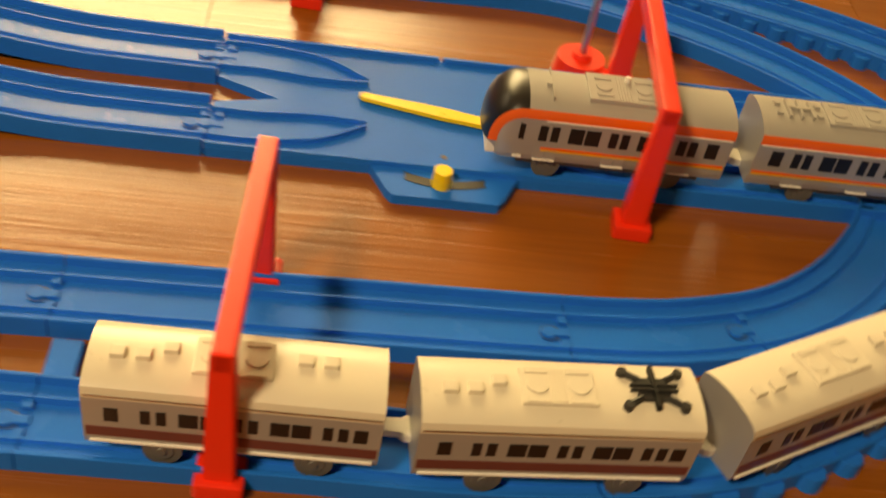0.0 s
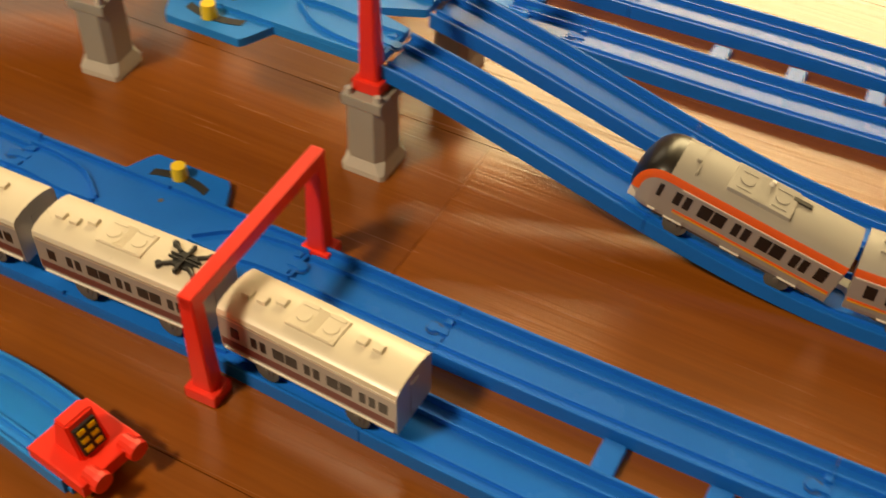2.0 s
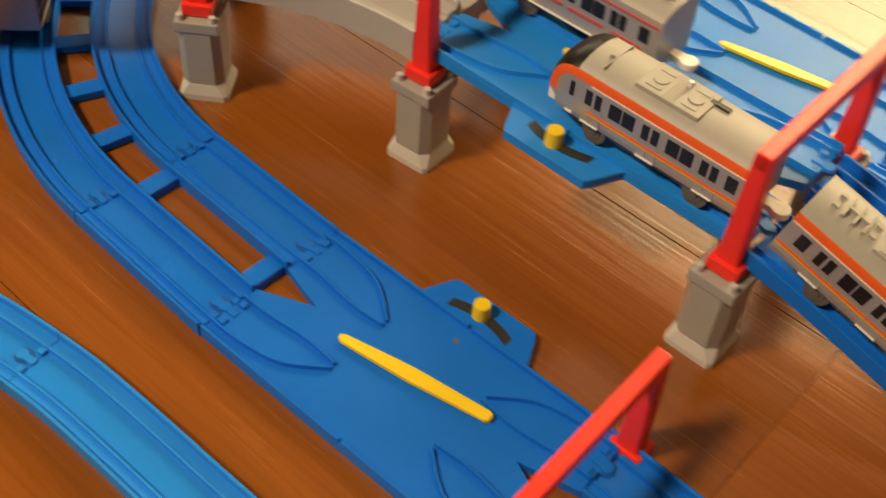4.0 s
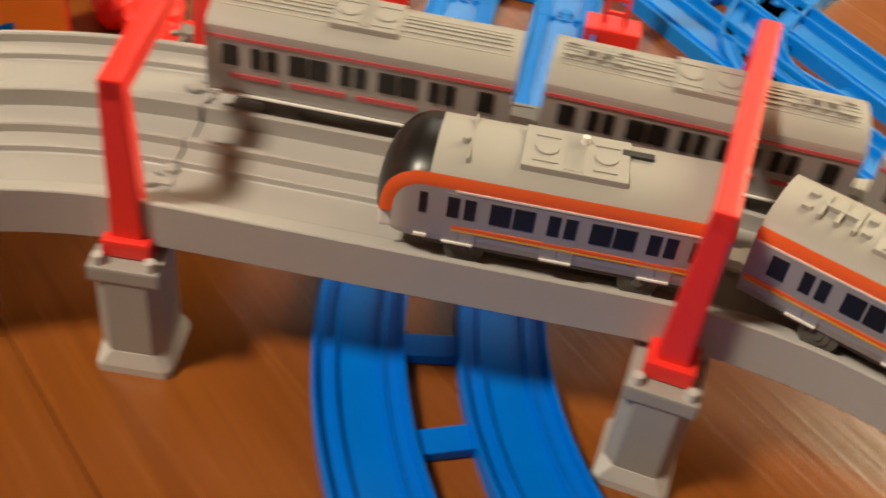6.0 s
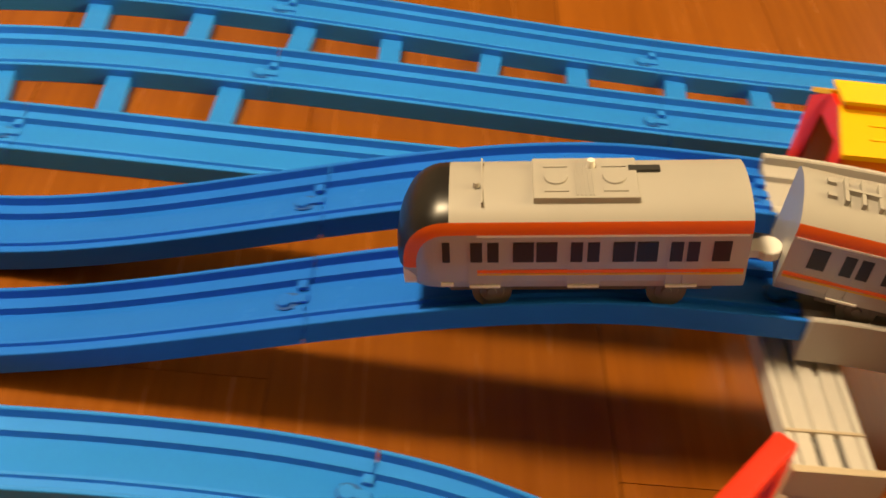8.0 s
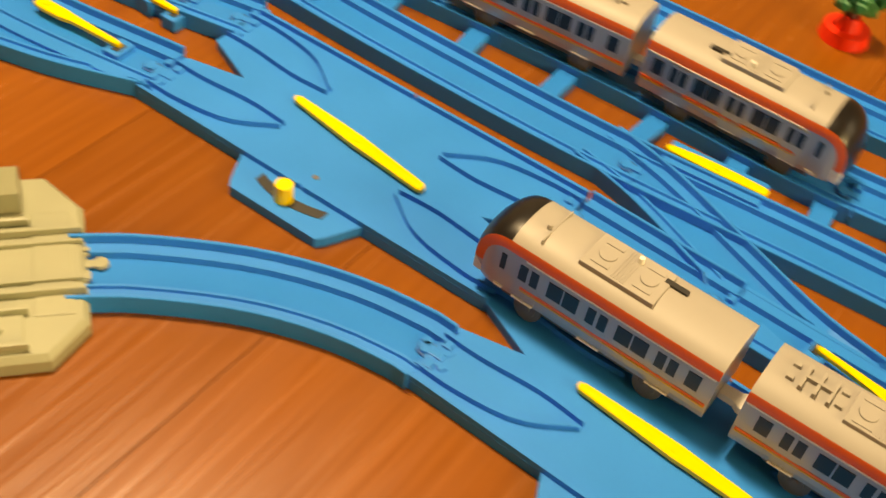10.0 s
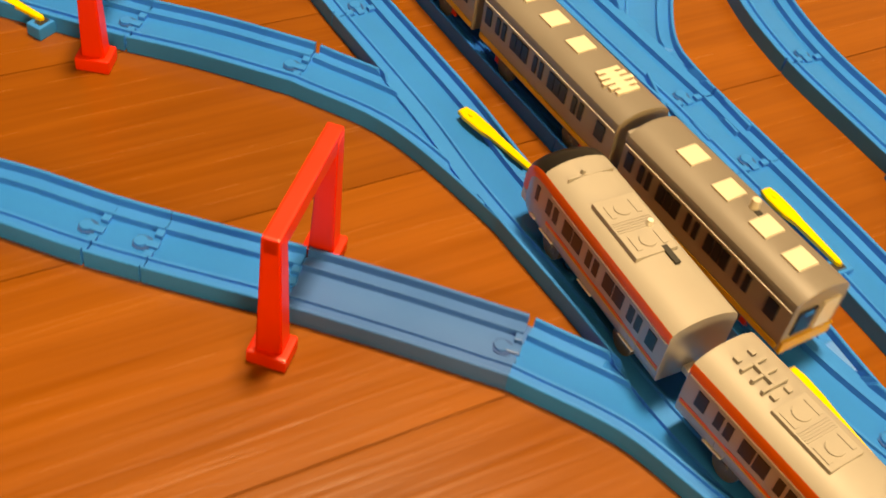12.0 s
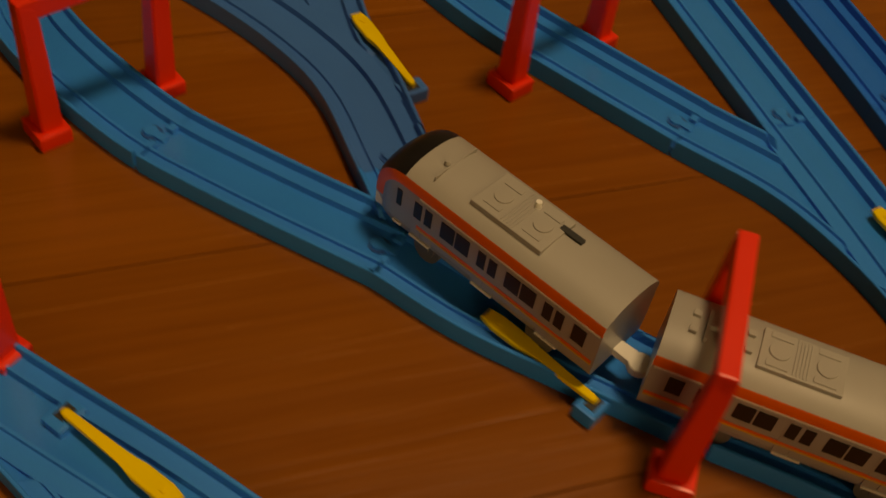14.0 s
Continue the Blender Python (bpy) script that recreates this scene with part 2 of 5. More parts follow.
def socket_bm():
    """A thin sheet round the tongue, the gap's shade put into its dark colour."""
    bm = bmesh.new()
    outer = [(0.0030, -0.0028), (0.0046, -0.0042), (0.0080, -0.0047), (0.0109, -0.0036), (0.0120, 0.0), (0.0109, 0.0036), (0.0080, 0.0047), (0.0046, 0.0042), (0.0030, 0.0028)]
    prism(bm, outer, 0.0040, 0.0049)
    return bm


TONGUE, SOCKET, SILL = [], [], []


def add_joint(parent, line, s, mat):
    """Connector parts at the place s of a line, sharing their meshes."""
    m = joint_pose(line, s)
    if not TONGUE:
        sill = box(bmesh.new(), -0.0030, 0.0030, -0.0172, 0.0172, 0.0004, 0.0040)
        for store, bm, name in ((TONGUE, tongue_bm(), "connector"), (SOCKET, socket_bm(), "connector_gap_shade"), (SILL, sill, "joint_sill")):
            me = bpy.data.meshes.new(name)
            bm.to_mesh(me)
            bm.free()
            me.materials.append(GAP if name == "connector_gap_shade" else BLUE)
            store.append(me)
    for store, name in ((TONGUE, "connector"), (SOCKET, "connector_gap_shade"), (SILL, "joint_sill")):
        ob = new(name, store[0])
        ob.parent = parent
        ob.matrix_local = parent.matrix_world.inverted() @ m
        if mat is not BLUE:
            ob.material_slots[0].link = "OBJECT"
            ob.material_slots[0].material = mat if name != "connector_gap_shade" else (GAP_GREY if mat is GREY else GAP)


def single_track(line, label="bright blue plastic toy train track piece", mat=None, lengths=(0.216,), name="track_piece", ends=True):
    """Pieces of single track along a line, on the floor or rising."""
    mat = mat or BLUE
    s, k = 0.0, 0
    while s < line.length - 0.01:
        n = lengths[k % len(lengths)]
        e = min(line.length, s + n)
        if line.length - e < 0.03:
            e = line.length
        piece = thing(name, label, "toy track", pose(*line.at(s)), group="toy track pieces")
        bm = bmesh.new()
        off = line.at(s)
        cut = line.cut(s + 0.0003, e - 0.0003)
        sweep(bm, Line([p - off for p in cut.pts]), RAIL)
        part("rail_bed", bm, mat, piece)
        if ends:
            add_joint(piece, line, s, mat)
        s, k = e, k + 1


def double_track(line, label="bright blue double toy train track piece joined by rungs", mat=None, lengths=(0.216,), gap=0.06, rungs=True, phase=0.5):
    """Pieces of double track: the line, and its fellow to the right, moulded together by rungs."""
    mat = mat or BLUE
    fellow_all = line.beside(gap)
    ratio = fellow_all.length / line.length
    s, k = 0.0, 0
    while s < line.length - 0.01:
        e = min(line.length, s + lengths[k % len(lengths)])
        if line.length - e < 0.03:
            e = line.length
        piece = thing("double_track_piece", label, "toy track", pose(*line.at(s)), group="toy track pieces")
        off = line.at(s)
        for whole, q in ((line, 1.0), (fellow_all, ratio)):
            bm = bmesh.new()
            cut = whole.cut(s * q + 0.0003, e * q - 0.0003)
            sweep(bm, Line([p - off for p in cut.pts]), RAIL)
            part("rail_bed", bm, mat, piece)
            add_joint(piece, whole, s * q, mat)
        if rungs:
            n = max(1, round((e - s) / 0.054))
            for j in range(n):
                m = joint_pose(line, s + (j + phase) * (e - s) / n)
                bm = bmesh.new()
                box(bm, -0.006, 0.006, -gap + 0.0185, -0.0185, 0.001, 0.0062, 0.0006)
                r = part("rung", bm, mat, piece)
                r.matrix_local = piece.matrix_world.inverted() @ m
        s, k = e, k + 1


def lever_bm(n=0.09, w=0.0065, z=0.0068):
    bm = bmesh.new()
    outline = [(-n / 2, -0.002), (-n / 2 + 0.002, -0.0032), (-0.012, -w / 2 - 0.0006), (0, -w / 2 - 0.001), (0.012, -w / 2 - 0.0006), (n / 2 - 0.002, -0.0026), (n / 2, -0.001)]
    outline += [(x, -y) for x, y in outline[::-1]]
    prism(bm, outline, z, z + 0.0024, 0.0005)
    rod(bm, (0, 0, z + 0.002), (0, 0, z + 0.0028), 0.0016)
    return bm


def crossover(centre, heading, label, mat=None, length=0.216, gap=0.06, side=-1, turn=8.0, lever_len=0.09):
    """A crossover turnout: two tracks on one plate, a handle box beside the line, a long switch blade. Its line runs along +x; the second track lies at the right (-y)."""
    mat = mat or BLUE
    t = thing("crossover_turnout", label, "toy track", pose(*centre, 0, 0, heading), group="toy turnouts")
    h, w = length / 2, 0.019
    y0, y1 = (w, -gap - w) if side < 0 else (-gap - w, w)
    sg = 1 if y0 > y1 else -1
    bo = y0 + sg * 0.021
    outline = [(-h, y0), (-0.037, y0), (-0.029, bo - sg * 0.004), (-0.026, bo), (0.026, bo), (0.029, bo - sg * 0.004), (0.037, y0), (h, y0)]
    outline += [(h, y0 - sg * 2 * w), (h - 0.032, y0 - sg * (w * 2 + 0.008)), (h, y1 + sg * 2 * w), (h, y1), (-h, y1), (-h, y1 + sg * 2 * w), (-h + 0.032, y0 - sg * (w * 2 + 0.008)), (-h, y0 - sg * 2 * w)]
    bm = bmesh.new()
    prism(bm, outline, 0, 0.0056)
    part("plate", bm, mat, t)
    bm = bmesh.new()
    for yy, s2 in ((y0, sg), (y1, -sg)):
        sweep(bm, Line([Vector((x, yy - s2 * 0.0012, 0.0056)) for x in (-h, -h * 0.5, -0.001)]), [(0.0011, 0), (0.0009, 0.0029), (-0.0009, 0.0029), (-0.0011, 0)])
        sweep(bm, Line([Vector((x, yy - s2 * 0.0012, 0.0056)) for x in (0.001, h * 0.5, h)]), [(0.0011, 0), (0.0009, 0.0029), (-0.0009, 0.0029), (-0.0011, 0)])
    part("rim", bm, mat, t)
    for end in (-1, 1):
        for yc in (0.0, -gap):
            inner = -1 if yc == 0 else 1
            bm = bmesh.new()
            for y_off, y_to in ((0.011, 0.004), (-0.011, -0.004)):
                pts = [(end * h, yc + y_off), (end * h * 0.82, yc + y_off), (end * h * 0.55, yc + y_off * 0.9 + inner * 0.004), (end * h * 0.34, yc + inner * 0.011 + y_to * 0.4)]
                sweep(bm, smooth_line([(x, y, 0.0055) for x, y in pts], 0.008), RIDGE)
            part("guide_ridge", bm, mat, t)
    for end in (-1, 1):
        for yc in (0.0, -gap):
            m = pose(end * (h - 0.006), yc, 0.0006, 0, 0, 0 if end > 0 else 180)
            bm = tongue_bm()
            part("connector", bm, mat, t, m=m)
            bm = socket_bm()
            part("connector_gap_shade", bm, GAP, t, m=m)
    by = y0 + sg * 0.0100
    bm = bmesh.new()
    slot = []
    for k in range(11):
        a = -1 + 2 * k / 10
        slot.append((a * 0.020, by - sg * 0.004 * a * a + 0.0029))
    slot += [(x, y - 0.0058) for x, y in slot[::-1]]
    prism(bm, slot, 0.0045, 0.0060)
    part("handle_slot", bm, BLACK, t, "dark curved slot")
    bm = bmesh.new()
    kx = 0.002
    rod(bm, (kx, by, 0.004), (kx, by, 0.0150), 0.0050, 0.0045, 18)
    part("handle", bm, YELLOW, t, "yellow switch knob")
    bm = lever_bm(lever_len)
    part("switch_blade", bm, YELLOW, t, "long yellow switch blade", pose(0, -gap / 2 + (0.004 if sg > 0 else -0.004), 0, 0, 0, turn))
    bm = bmesh.new()
    rod(bm, (0.0, y0 - sg * 0.012, 0.0050), (0.0, y0 - sg * 0.012, 0.0059), 0.0016)
    part("pivot_hole", bm, WHEEL, t)
    return t


def turnout(stem, branch, blade, label="blue plastic toy turnout with a yellow switch blade", mat=None):
    """A turnout: its straight way and its branch as two lines that share one end, and a blade (x, y, heading)."""
    mat = mat or BLUE
    t = thing("turnout", label, "toy track", pose(*stem.at(0)), group="toy turnouts")
    off = stem.at(0)
    fine = [one.cut(0, None, 0.004) for one in (stem, branch)]
    for n, line in enumerate((stem, branch)):
        bm = bmesh.new()
        prof = RAIL if n == 0 else [(x * 0.985, max(0.0, z - 0.0002)) for x, z in RAIL]
        sweep(bm, Line([p - off for p in fine[n].pts]), prof)
        # walls and ridges stop where the other way crosses them
        base = stem.at(0).z
        for v in bm.verts:
            here = (v.co + off).xy
            own = min((here - q.xy).length for q in fine[n].pts)
            other = min((here - q.xy).length for q in fine[1 - n].pts)
            if n == 1 and other < 0.0186:
                v.co.z = min(v.co.z, base - off.z + 0.0038)
            elif n == 0 and other < 0.0160 and own > 0.0160:
                v.co.z = min(v.co.z, base - off.z + 0.0060)
        part("rail_bed", bm, mat, t)
    add_joint(t, stem, 0.0, mat)
    bm = bmesh.new()
    n = 0.058
    outline = [(-n / 2, -0.0030), (-n / 2 + 0.006, -0.0042), (-0.010, -0.0040), (-0.002, -0.0022), (n / 2 - 0.002, -0.0018), (n / 2, -0.001)]
    outline += [(x, -y) for x, y in outline[::-1]]
    prism(bm, outline, 0.0082, 0.0106, 0.0005)
    rod(bm, (-0.022, 0, 0.0105), (-0.022, 0, 0.0112), 0.0014)
    x, y, h = blade
    part("switch_blade", bm, YELLOW, t, "yellow switch blade", pose(x - off.x, y - off.y, 0, 0, 0, h))
    bm = bmesh.new()
    box(bm, 0.023, 0.033, -0.007, 0.007, 0.0, 0.0078, 0.0012)
    part("switch_ear", bm, mat, t, m=pose(x - off.x, y - off.y, 0, 0, 0, h))
    bm = bmesh.new()
    box(bm, 0.026, 0.031, -0.004, 0.003, 0.0070, 0.0081)
    part("switch_hole", bm, BLACK, t, m=pose(x - off.x, y - off.y, 0, 0, 0, h))
    return t


def gantry(near, far, z=0.0, height=0.077, label="red plastic overhead wire mast spanning the track"):
    """A red mast: two tapered legs on feet and a beam between their tops."""
    a, b = Vector((*near, z)), Vector((*far, z))
    mid, d = (a + b) / 2, b - a
    w = d.length / 2
    t = thing("wire_mast", label, "toy mast", pose(*mid, 0, 0, math.degrees(math.atan2(d.y, d.x))), group="red wire masts")
    for end in (-1, 1):
        bm = bmesh.new()
        low = [(end * w - end * 0.001, y, 0.004) for y in (-0.0062, 0.0062)] + [(end * w - end * 0.0115, y, 0.004) for y in (0.0062, -0.0062)]
        high = [(end * w - end * 0.001, y, height) for y in (-0.0042, 0.0042)] + [(end * w - end * 0.0095, y, height - 0.004) for y in (0.0042, -0.0042)]
        vs = [bm.verts.new(p) for p in low + high]
        for f in ((3, 2, 1, 0), (4, 5, 6, 7), (0, 1, 5, 4), (1, 2, 6, 5), (2, 3, 7, 6), (3, 0, 4, 7)):
            bm.faces.new([vs[i] for i in f])
        bmesh.ops.bevel(bm, geom=list(bm.edges), offset=0.0008, segments=2, affect="EDGES")
        leg = part("leg", bm, RED, t)
        bm = bmesh.new()
        box(bm, min(end * w + end * 0.002, end * w - end * 0.0135), max(end * w + end * 0.002, end * w - end * 0.0135), -0.0092, 0.0092, 0.0, 0.0080, 0.0014)
        part("foot", bm, RED, t)
    bm = bmesh.new()
    box(bm, -w + 0.001, w - 0.001, -0.0040, 0.0040, height - 0.0095, height, 0.0012)
    part("beam", bm, RED, t)
    return t


def block_pier(x, y, turn, height=0.0575):
    """A grey block pier: a faceted column with a flared foot and a studded cap."""
    t = thing("bridge_pier", "grey plastic bridge pier with a flared foot", "toy pier", pose(x, y, 0, 0, 0, turn), group="grey bridge piers")

    def ring(bm, w, d, c, z):
        return [bm.verts.new(p) for p in ((w - c, -d, z), (w, -d + c, z), (w, d - c, z), (w - c, d, z), (-w + c, d, z), (-w, d - c, z), (-w, -d + c, z), (-w + c, -d, z))]

    def stack(bm, rings):
        for a, b in zip(rings, rings[1:]):
            for i in range(8):
                bm.faces.new((a[i], a[(i + 1) % 8], b[(i + 1) % 8], b[i]))
        bm.faces.new(rings[0][::-1])
        bm.faces.new(rings[-1])

    bm = bmesh.new()
    stack(bm, [ring(bm, 0.0131, 0.0137, 0.0048, 0.006), ring(bm, 0.0128, 0.0134, 0.0048, height - 0.006)])
    part("column", bm, PIER, t)
    # the foot's whitish highlight is painted as a paler grey
    bm = bmesh.new()
    stack(bm, [ring(bm, 0.0148, 0.0155, 0.002, 0.0), ring(bm, 0.0148, 0.0155, 0.002, 0.004), ring(bm, 0.0133, 0.0139, 0.005, 0.0115)])
    part("foot", bm, PIER_EDGE, t, "flared foot with its highlight put into a pale colour")
    bm = bmesh.new()
    box(bm, -0.0135, 0.0135, -0.0140, 0.0140, height - 0.0075, height, 0.0012)
    part("cap", bm, PIER, t)
    for sx in (-1, 1):
        for sy in (-1, 1):
            bm = bmesh.new()
            rod(bm, (sx * 0.0098, sy * 0.0108, height - 0.001), (sx * 0.0098, sy * 0.0108, height + 0.004), 0.0025, 0.0021, 12)
            part("stud", bm, PIER_EDGE, t)
    return t


# ---- cars ----


def section(h_side, crown, w, z0):
    """Half cross-section of a car body, from the sill up to the crown: (across, up) and which skin each step has."""
    pts = [(w * 0.94, z0), (w * 0.985, z0 + 0.003), (w, z0 + 0.010), (w, h_side - 0.0044), (w * 1.01, h_side - 0.0020), (w * 0.965, h_side + 0.0004), (w * 0.82, h_side + (crown - h_side) * 0.48), (w * 0.52, h_side + (crown - h_side) * 0.82), (w * 0.25, h_side + (crown - h_side) * 0.97), (0.0, crown)]
    return pts


def loft(bm_of, rings, skins):
    """Skins between rings of points; bm_of gives the mesh of a skin."""
    keys = {}

    def vert(bm, p):
        k = (id(bm), round(p[0], 6), round(p[1], 6), round(p[2], 6))
        if k not in keys:
            keys[k] = bm.verts.new(p)
        return keys[k]

    for i, (a, b) in enumerate(zip(rings, rings[1:])):
        for j in range(len(a) - 1):
            bm = bm_of(skins(i, j))
            quad = []
            for p in (a[j], a[j + 1], b[j + 1], b[j]):
                v = vert(bm, p)
                if v not in quad:
                    quad.append(v)
            if len(quad) > 2:
                try:
                    bm.faces.new(quad)
                except ValueError:
                    pass


def car(name, label, length, nose=0, width=0.0172, sill=0.0105, side=0.0385, crown=0.0443, body=None, roof=None, band=None, nose_len=0.021, group="cars of the orange striped train"):
    """An empty car shell along x, front at +x. nose: 1 front, -1 rear, 0 none."""
    body, roof, band = body or SILVER, roof or ROOF, band or STRIPE
    t = thing(name, label, "toy train", group=group)
    half = section(side, crown, width, sill)
    full = [(-x, z) for x, z in half] + [(x, z) for x, z in half[-2::-1]]
    n = len(half)
    def ring_at(x):
        return [(x, y, z) for y, z in full]

    rings = [ring_at(-length / 2), ring_at(length / 2 - nose_len if nose else length / 2)]
    if nose:
        # the roof edge sweeps down as an arch; the band keeps its width along it
        low = sill + 0.0075
        for k in range(1, 11):
            a = k / 10 * math.pi / 2
            ca, sa = math.cos(a) ** 0.86, math.sin(a) ** 0.86
            narrow = 1 - 0.13 * math.sin(a) ** 3
            ring = []
            for y, z in full:
                d = max(0.0, side - z)
                up = max(0.0, z - side)
                if d < 0.0046:
                    rx, rz = nose_len - d, side - low - d
                    px, pz = length / 2 - nose_len + rx * sa, low + rz * ca
                    bulge = up / max(1e-6, crown - side)
                    ring.append((px + bulge * 0.0030 * math.sin(a) ** 1.5, y * narrow, pz + up * math.cos(a)))
                else:
                    rx, rz = nose_len - 0.0044, side - low - 0.0044
                    px, top = length / 2 - nose_len + rx * sa, low + rz * ca
                    f = (z - sill) / (side - 0.0044 - sill)
                    ring.append((px, y * narrow, sill + (top - sill) * f))
            rings.append(ring)
    meshes = {k: bmesh.new() for k in ("body", "roof", "band", "windscreen")}

    def skin(i, j):
        jj = j if j < n - 1 else 2 * (n - 1) - 1 - j
        if jj in (3, 4):
            return "band"
        if jj > 4:
            return "windscreen" if nose and i >= 1 else "roof"
        return "body"

    loft(lambda k: meshes[k], rings, skin)
    bm = meshes["body"]
    for r in (rings[0], rings[-1]):
        vs = [bm.verts.new(p) for p in r]
        bm.faces.new(vs)
    bmesh.ops.remove_doubles(bm, verts=bm.verts, dist=1e-6)
    for k, mat in (("body", body), ("roof", roof), ("band", band), ("windscreen", GLASS)):
        if meshes[k].faces:
            part(k, meshes[k], mat, t, smooth=(k in ("roof", "windscreen", "band")))
        else:
            meshes[k].free()
    if nose:
        bm = bmesh.new()
        box(bm, length / 2 - 0.0050, length / 2 + 0.0004, -width * 0.84, width * 0.84, sill + 0.0002, sill + 0.0074, 0.0012)
        part("front_skirt", bm, WHITE, t, "pale front skirt")
    bm = bmesh.new()
    box(bm, -length / 2 + 0.010, length / 2 - 0.016, -width * 0.8, width * 0.8, 0.0078, sill + 0.002, 0.0008)
    part("underframe", bm, WHEEL, t)
    for x in (-length * 0.28, length * 0.24):
        for y in (-1, 1):
            bm = bmesh.new()
            rod(bm, (x, y * 0.0118, 0.0086), (x, y * 0.0152, 0.0086), 0.0072, 0.0072, 20)
            rod(bm, (x, y * 0.0150, 0.0086), (x, y * 0.0156, 0.0086), 0.0046, 0.0042, 16)
            rod(bm, (x, y * 0.0154, 0.0086), (x, y * 0.0162, 0.0086), 0.0020, 0.0016, 10)
            part("wheel", bm, WHEEL, t)
    return t


def windows(t, spans, z0, z1, width, mat=None):
    """Window panes on both sides: spans along x."""
    for x0, x1 in spans:
        for sgn in (-1, 1):
            bm = bmesh.new()
            box(bm, x0, x1, sgn * width - 0.0007, sgn * width + 0.0003, z0, z1, 0.0002)
            part("window", bm, mat or GLASS, t)


def strips(t, name, spans, z0, z1, width, mat, label="", out=0.0004):
    for x0, x1 in spans:
        for sgn in (-1, 1):
            bm = bmesh.new()
            box(bm, x0, x1, sgn * width - 0.0006, sgn * width + out, z0, z1)
            part(name, bm, mat, t, label)


def raise_car(t, k=1.11, up=0.005):
    """Sets a car at its true height over the rails."""
    m = Matrix.Translation((0, 0, up)) @ Matrix.Diagonal((1, 1, k, 1))
    for ob in t.children_recursive:
        ob.data.transform(m)
    return t


def coupler(t, x, z=0.014):
    """A white hook with a round eye behind a car."""
    bm = bmesh.new()
    outline = [(x + 0.004, 0.003), (x - 0.008, 0.003)]
    for k in range(11):
        a = radians(40 + 28 * k)
        outline.append((x - 0.0115 + 0.0052 * math.cos(a), 0.0052 * math.sin(a)))
    outline += [(x - 0.008, -0.003), (x + 0.004, -0.003)]
    prism(bm, outline, z - 0.0016, z + 0.0018, 0.0004)
    part("coupler", bm, WHITE, t, "white plastic coupler")


def roof_unit(t, x0, x1, crown, mat, w=0.0095):
    bm = bmesh.new()
    box(bm, x0, x1, -w, w, crown - 0.0030, crown + 0.0008, 0.0006)
    unit = part("roof_unit", bm, mat, t)
    bm = bmesh.new()
    for xc in (x0 + (x1 - x0) * 0.22, x0 + (x1 - x0) * 0.78):
        rod(bm, (xc, 0, crown + 0.0006), (xc, 0, crown + 0.0014), 0.0042, 0.0040, 18)
        for k in (-1, 1):
            box(bm, xc - 0.0042, xc + 0.0042, k * 0.0068 - 0.0012, k * 0.0068 + 0.0012, crown + 0.0006, crown + 0.0012)
    part("fan_grille", bm, mat, unit)
    bm = bmesh.new()
    for k in range(5):
        box(bm, x0 + (x1 - x0) * (0.42 + 0.04 * k), x0 + (x1 - x0) * (0.42 + 0.04 * k) + 0.0005, -w * 0.9, w * 0.9, crown + 0.0006, crown + 0.0011)
    part("grille_bar", bm, mat, unit)


def pantograph(t, x, crown, mat, r=0.0070):
    """A folded moulded current collector."""
    bm = bmesh.new()
    box(bm, x - 0.006, x + 0.006, -0.0008, 0.0008, crown - 0.001, crown + 0.0018)
    for dx in (-0.006, 0.0, 0.006):
        box(bm, x + dx - 0.0007, x + dx + 0.0007, -r, r, crown - 0.002, crown + 0.0016)
    for dx in (-0.010, 0.011):
        for sy in (-1, 1):
            box(bm, x + dx - 0.0015, x + dx + 0.0015, sy * 0.004 - 0.0012, sy * 0.004 + 0.0012, crown - 0.002, crown + 0.0012)
    part("pantograph", bm, mat, t)


W = 0.0176
LEAD_WINDOWS = [(0.0434, 0.0461), (0.0321, 0.0363), (0.0264, 0.0304), (0.0142, 0.0215), (0.0061, 0.0134), (-0.0027, 0.0015), (-0.0085, -0.0043), (-0.0205, -0.0131), (-0.0286, -0.0213), (-0.0372, -0.0328), (-0.0428, -0.0386), (-0.0536, -0.0474)]
MID_WINDOWS = [(0.0466, 0.0528), (0.0372, 0.0414), (0.0314, 0.0356), (0.0192, 0.0265), (0.0111, 0.0184), (0.0023, 0.0065), (-0.0035, 0.0007), (-0.0155, -0.0081), (-0.0236, -0.0163), (-0.0322, -0.0278), (-0.0378, -0.0336), (-0.0528, -0.0466)]


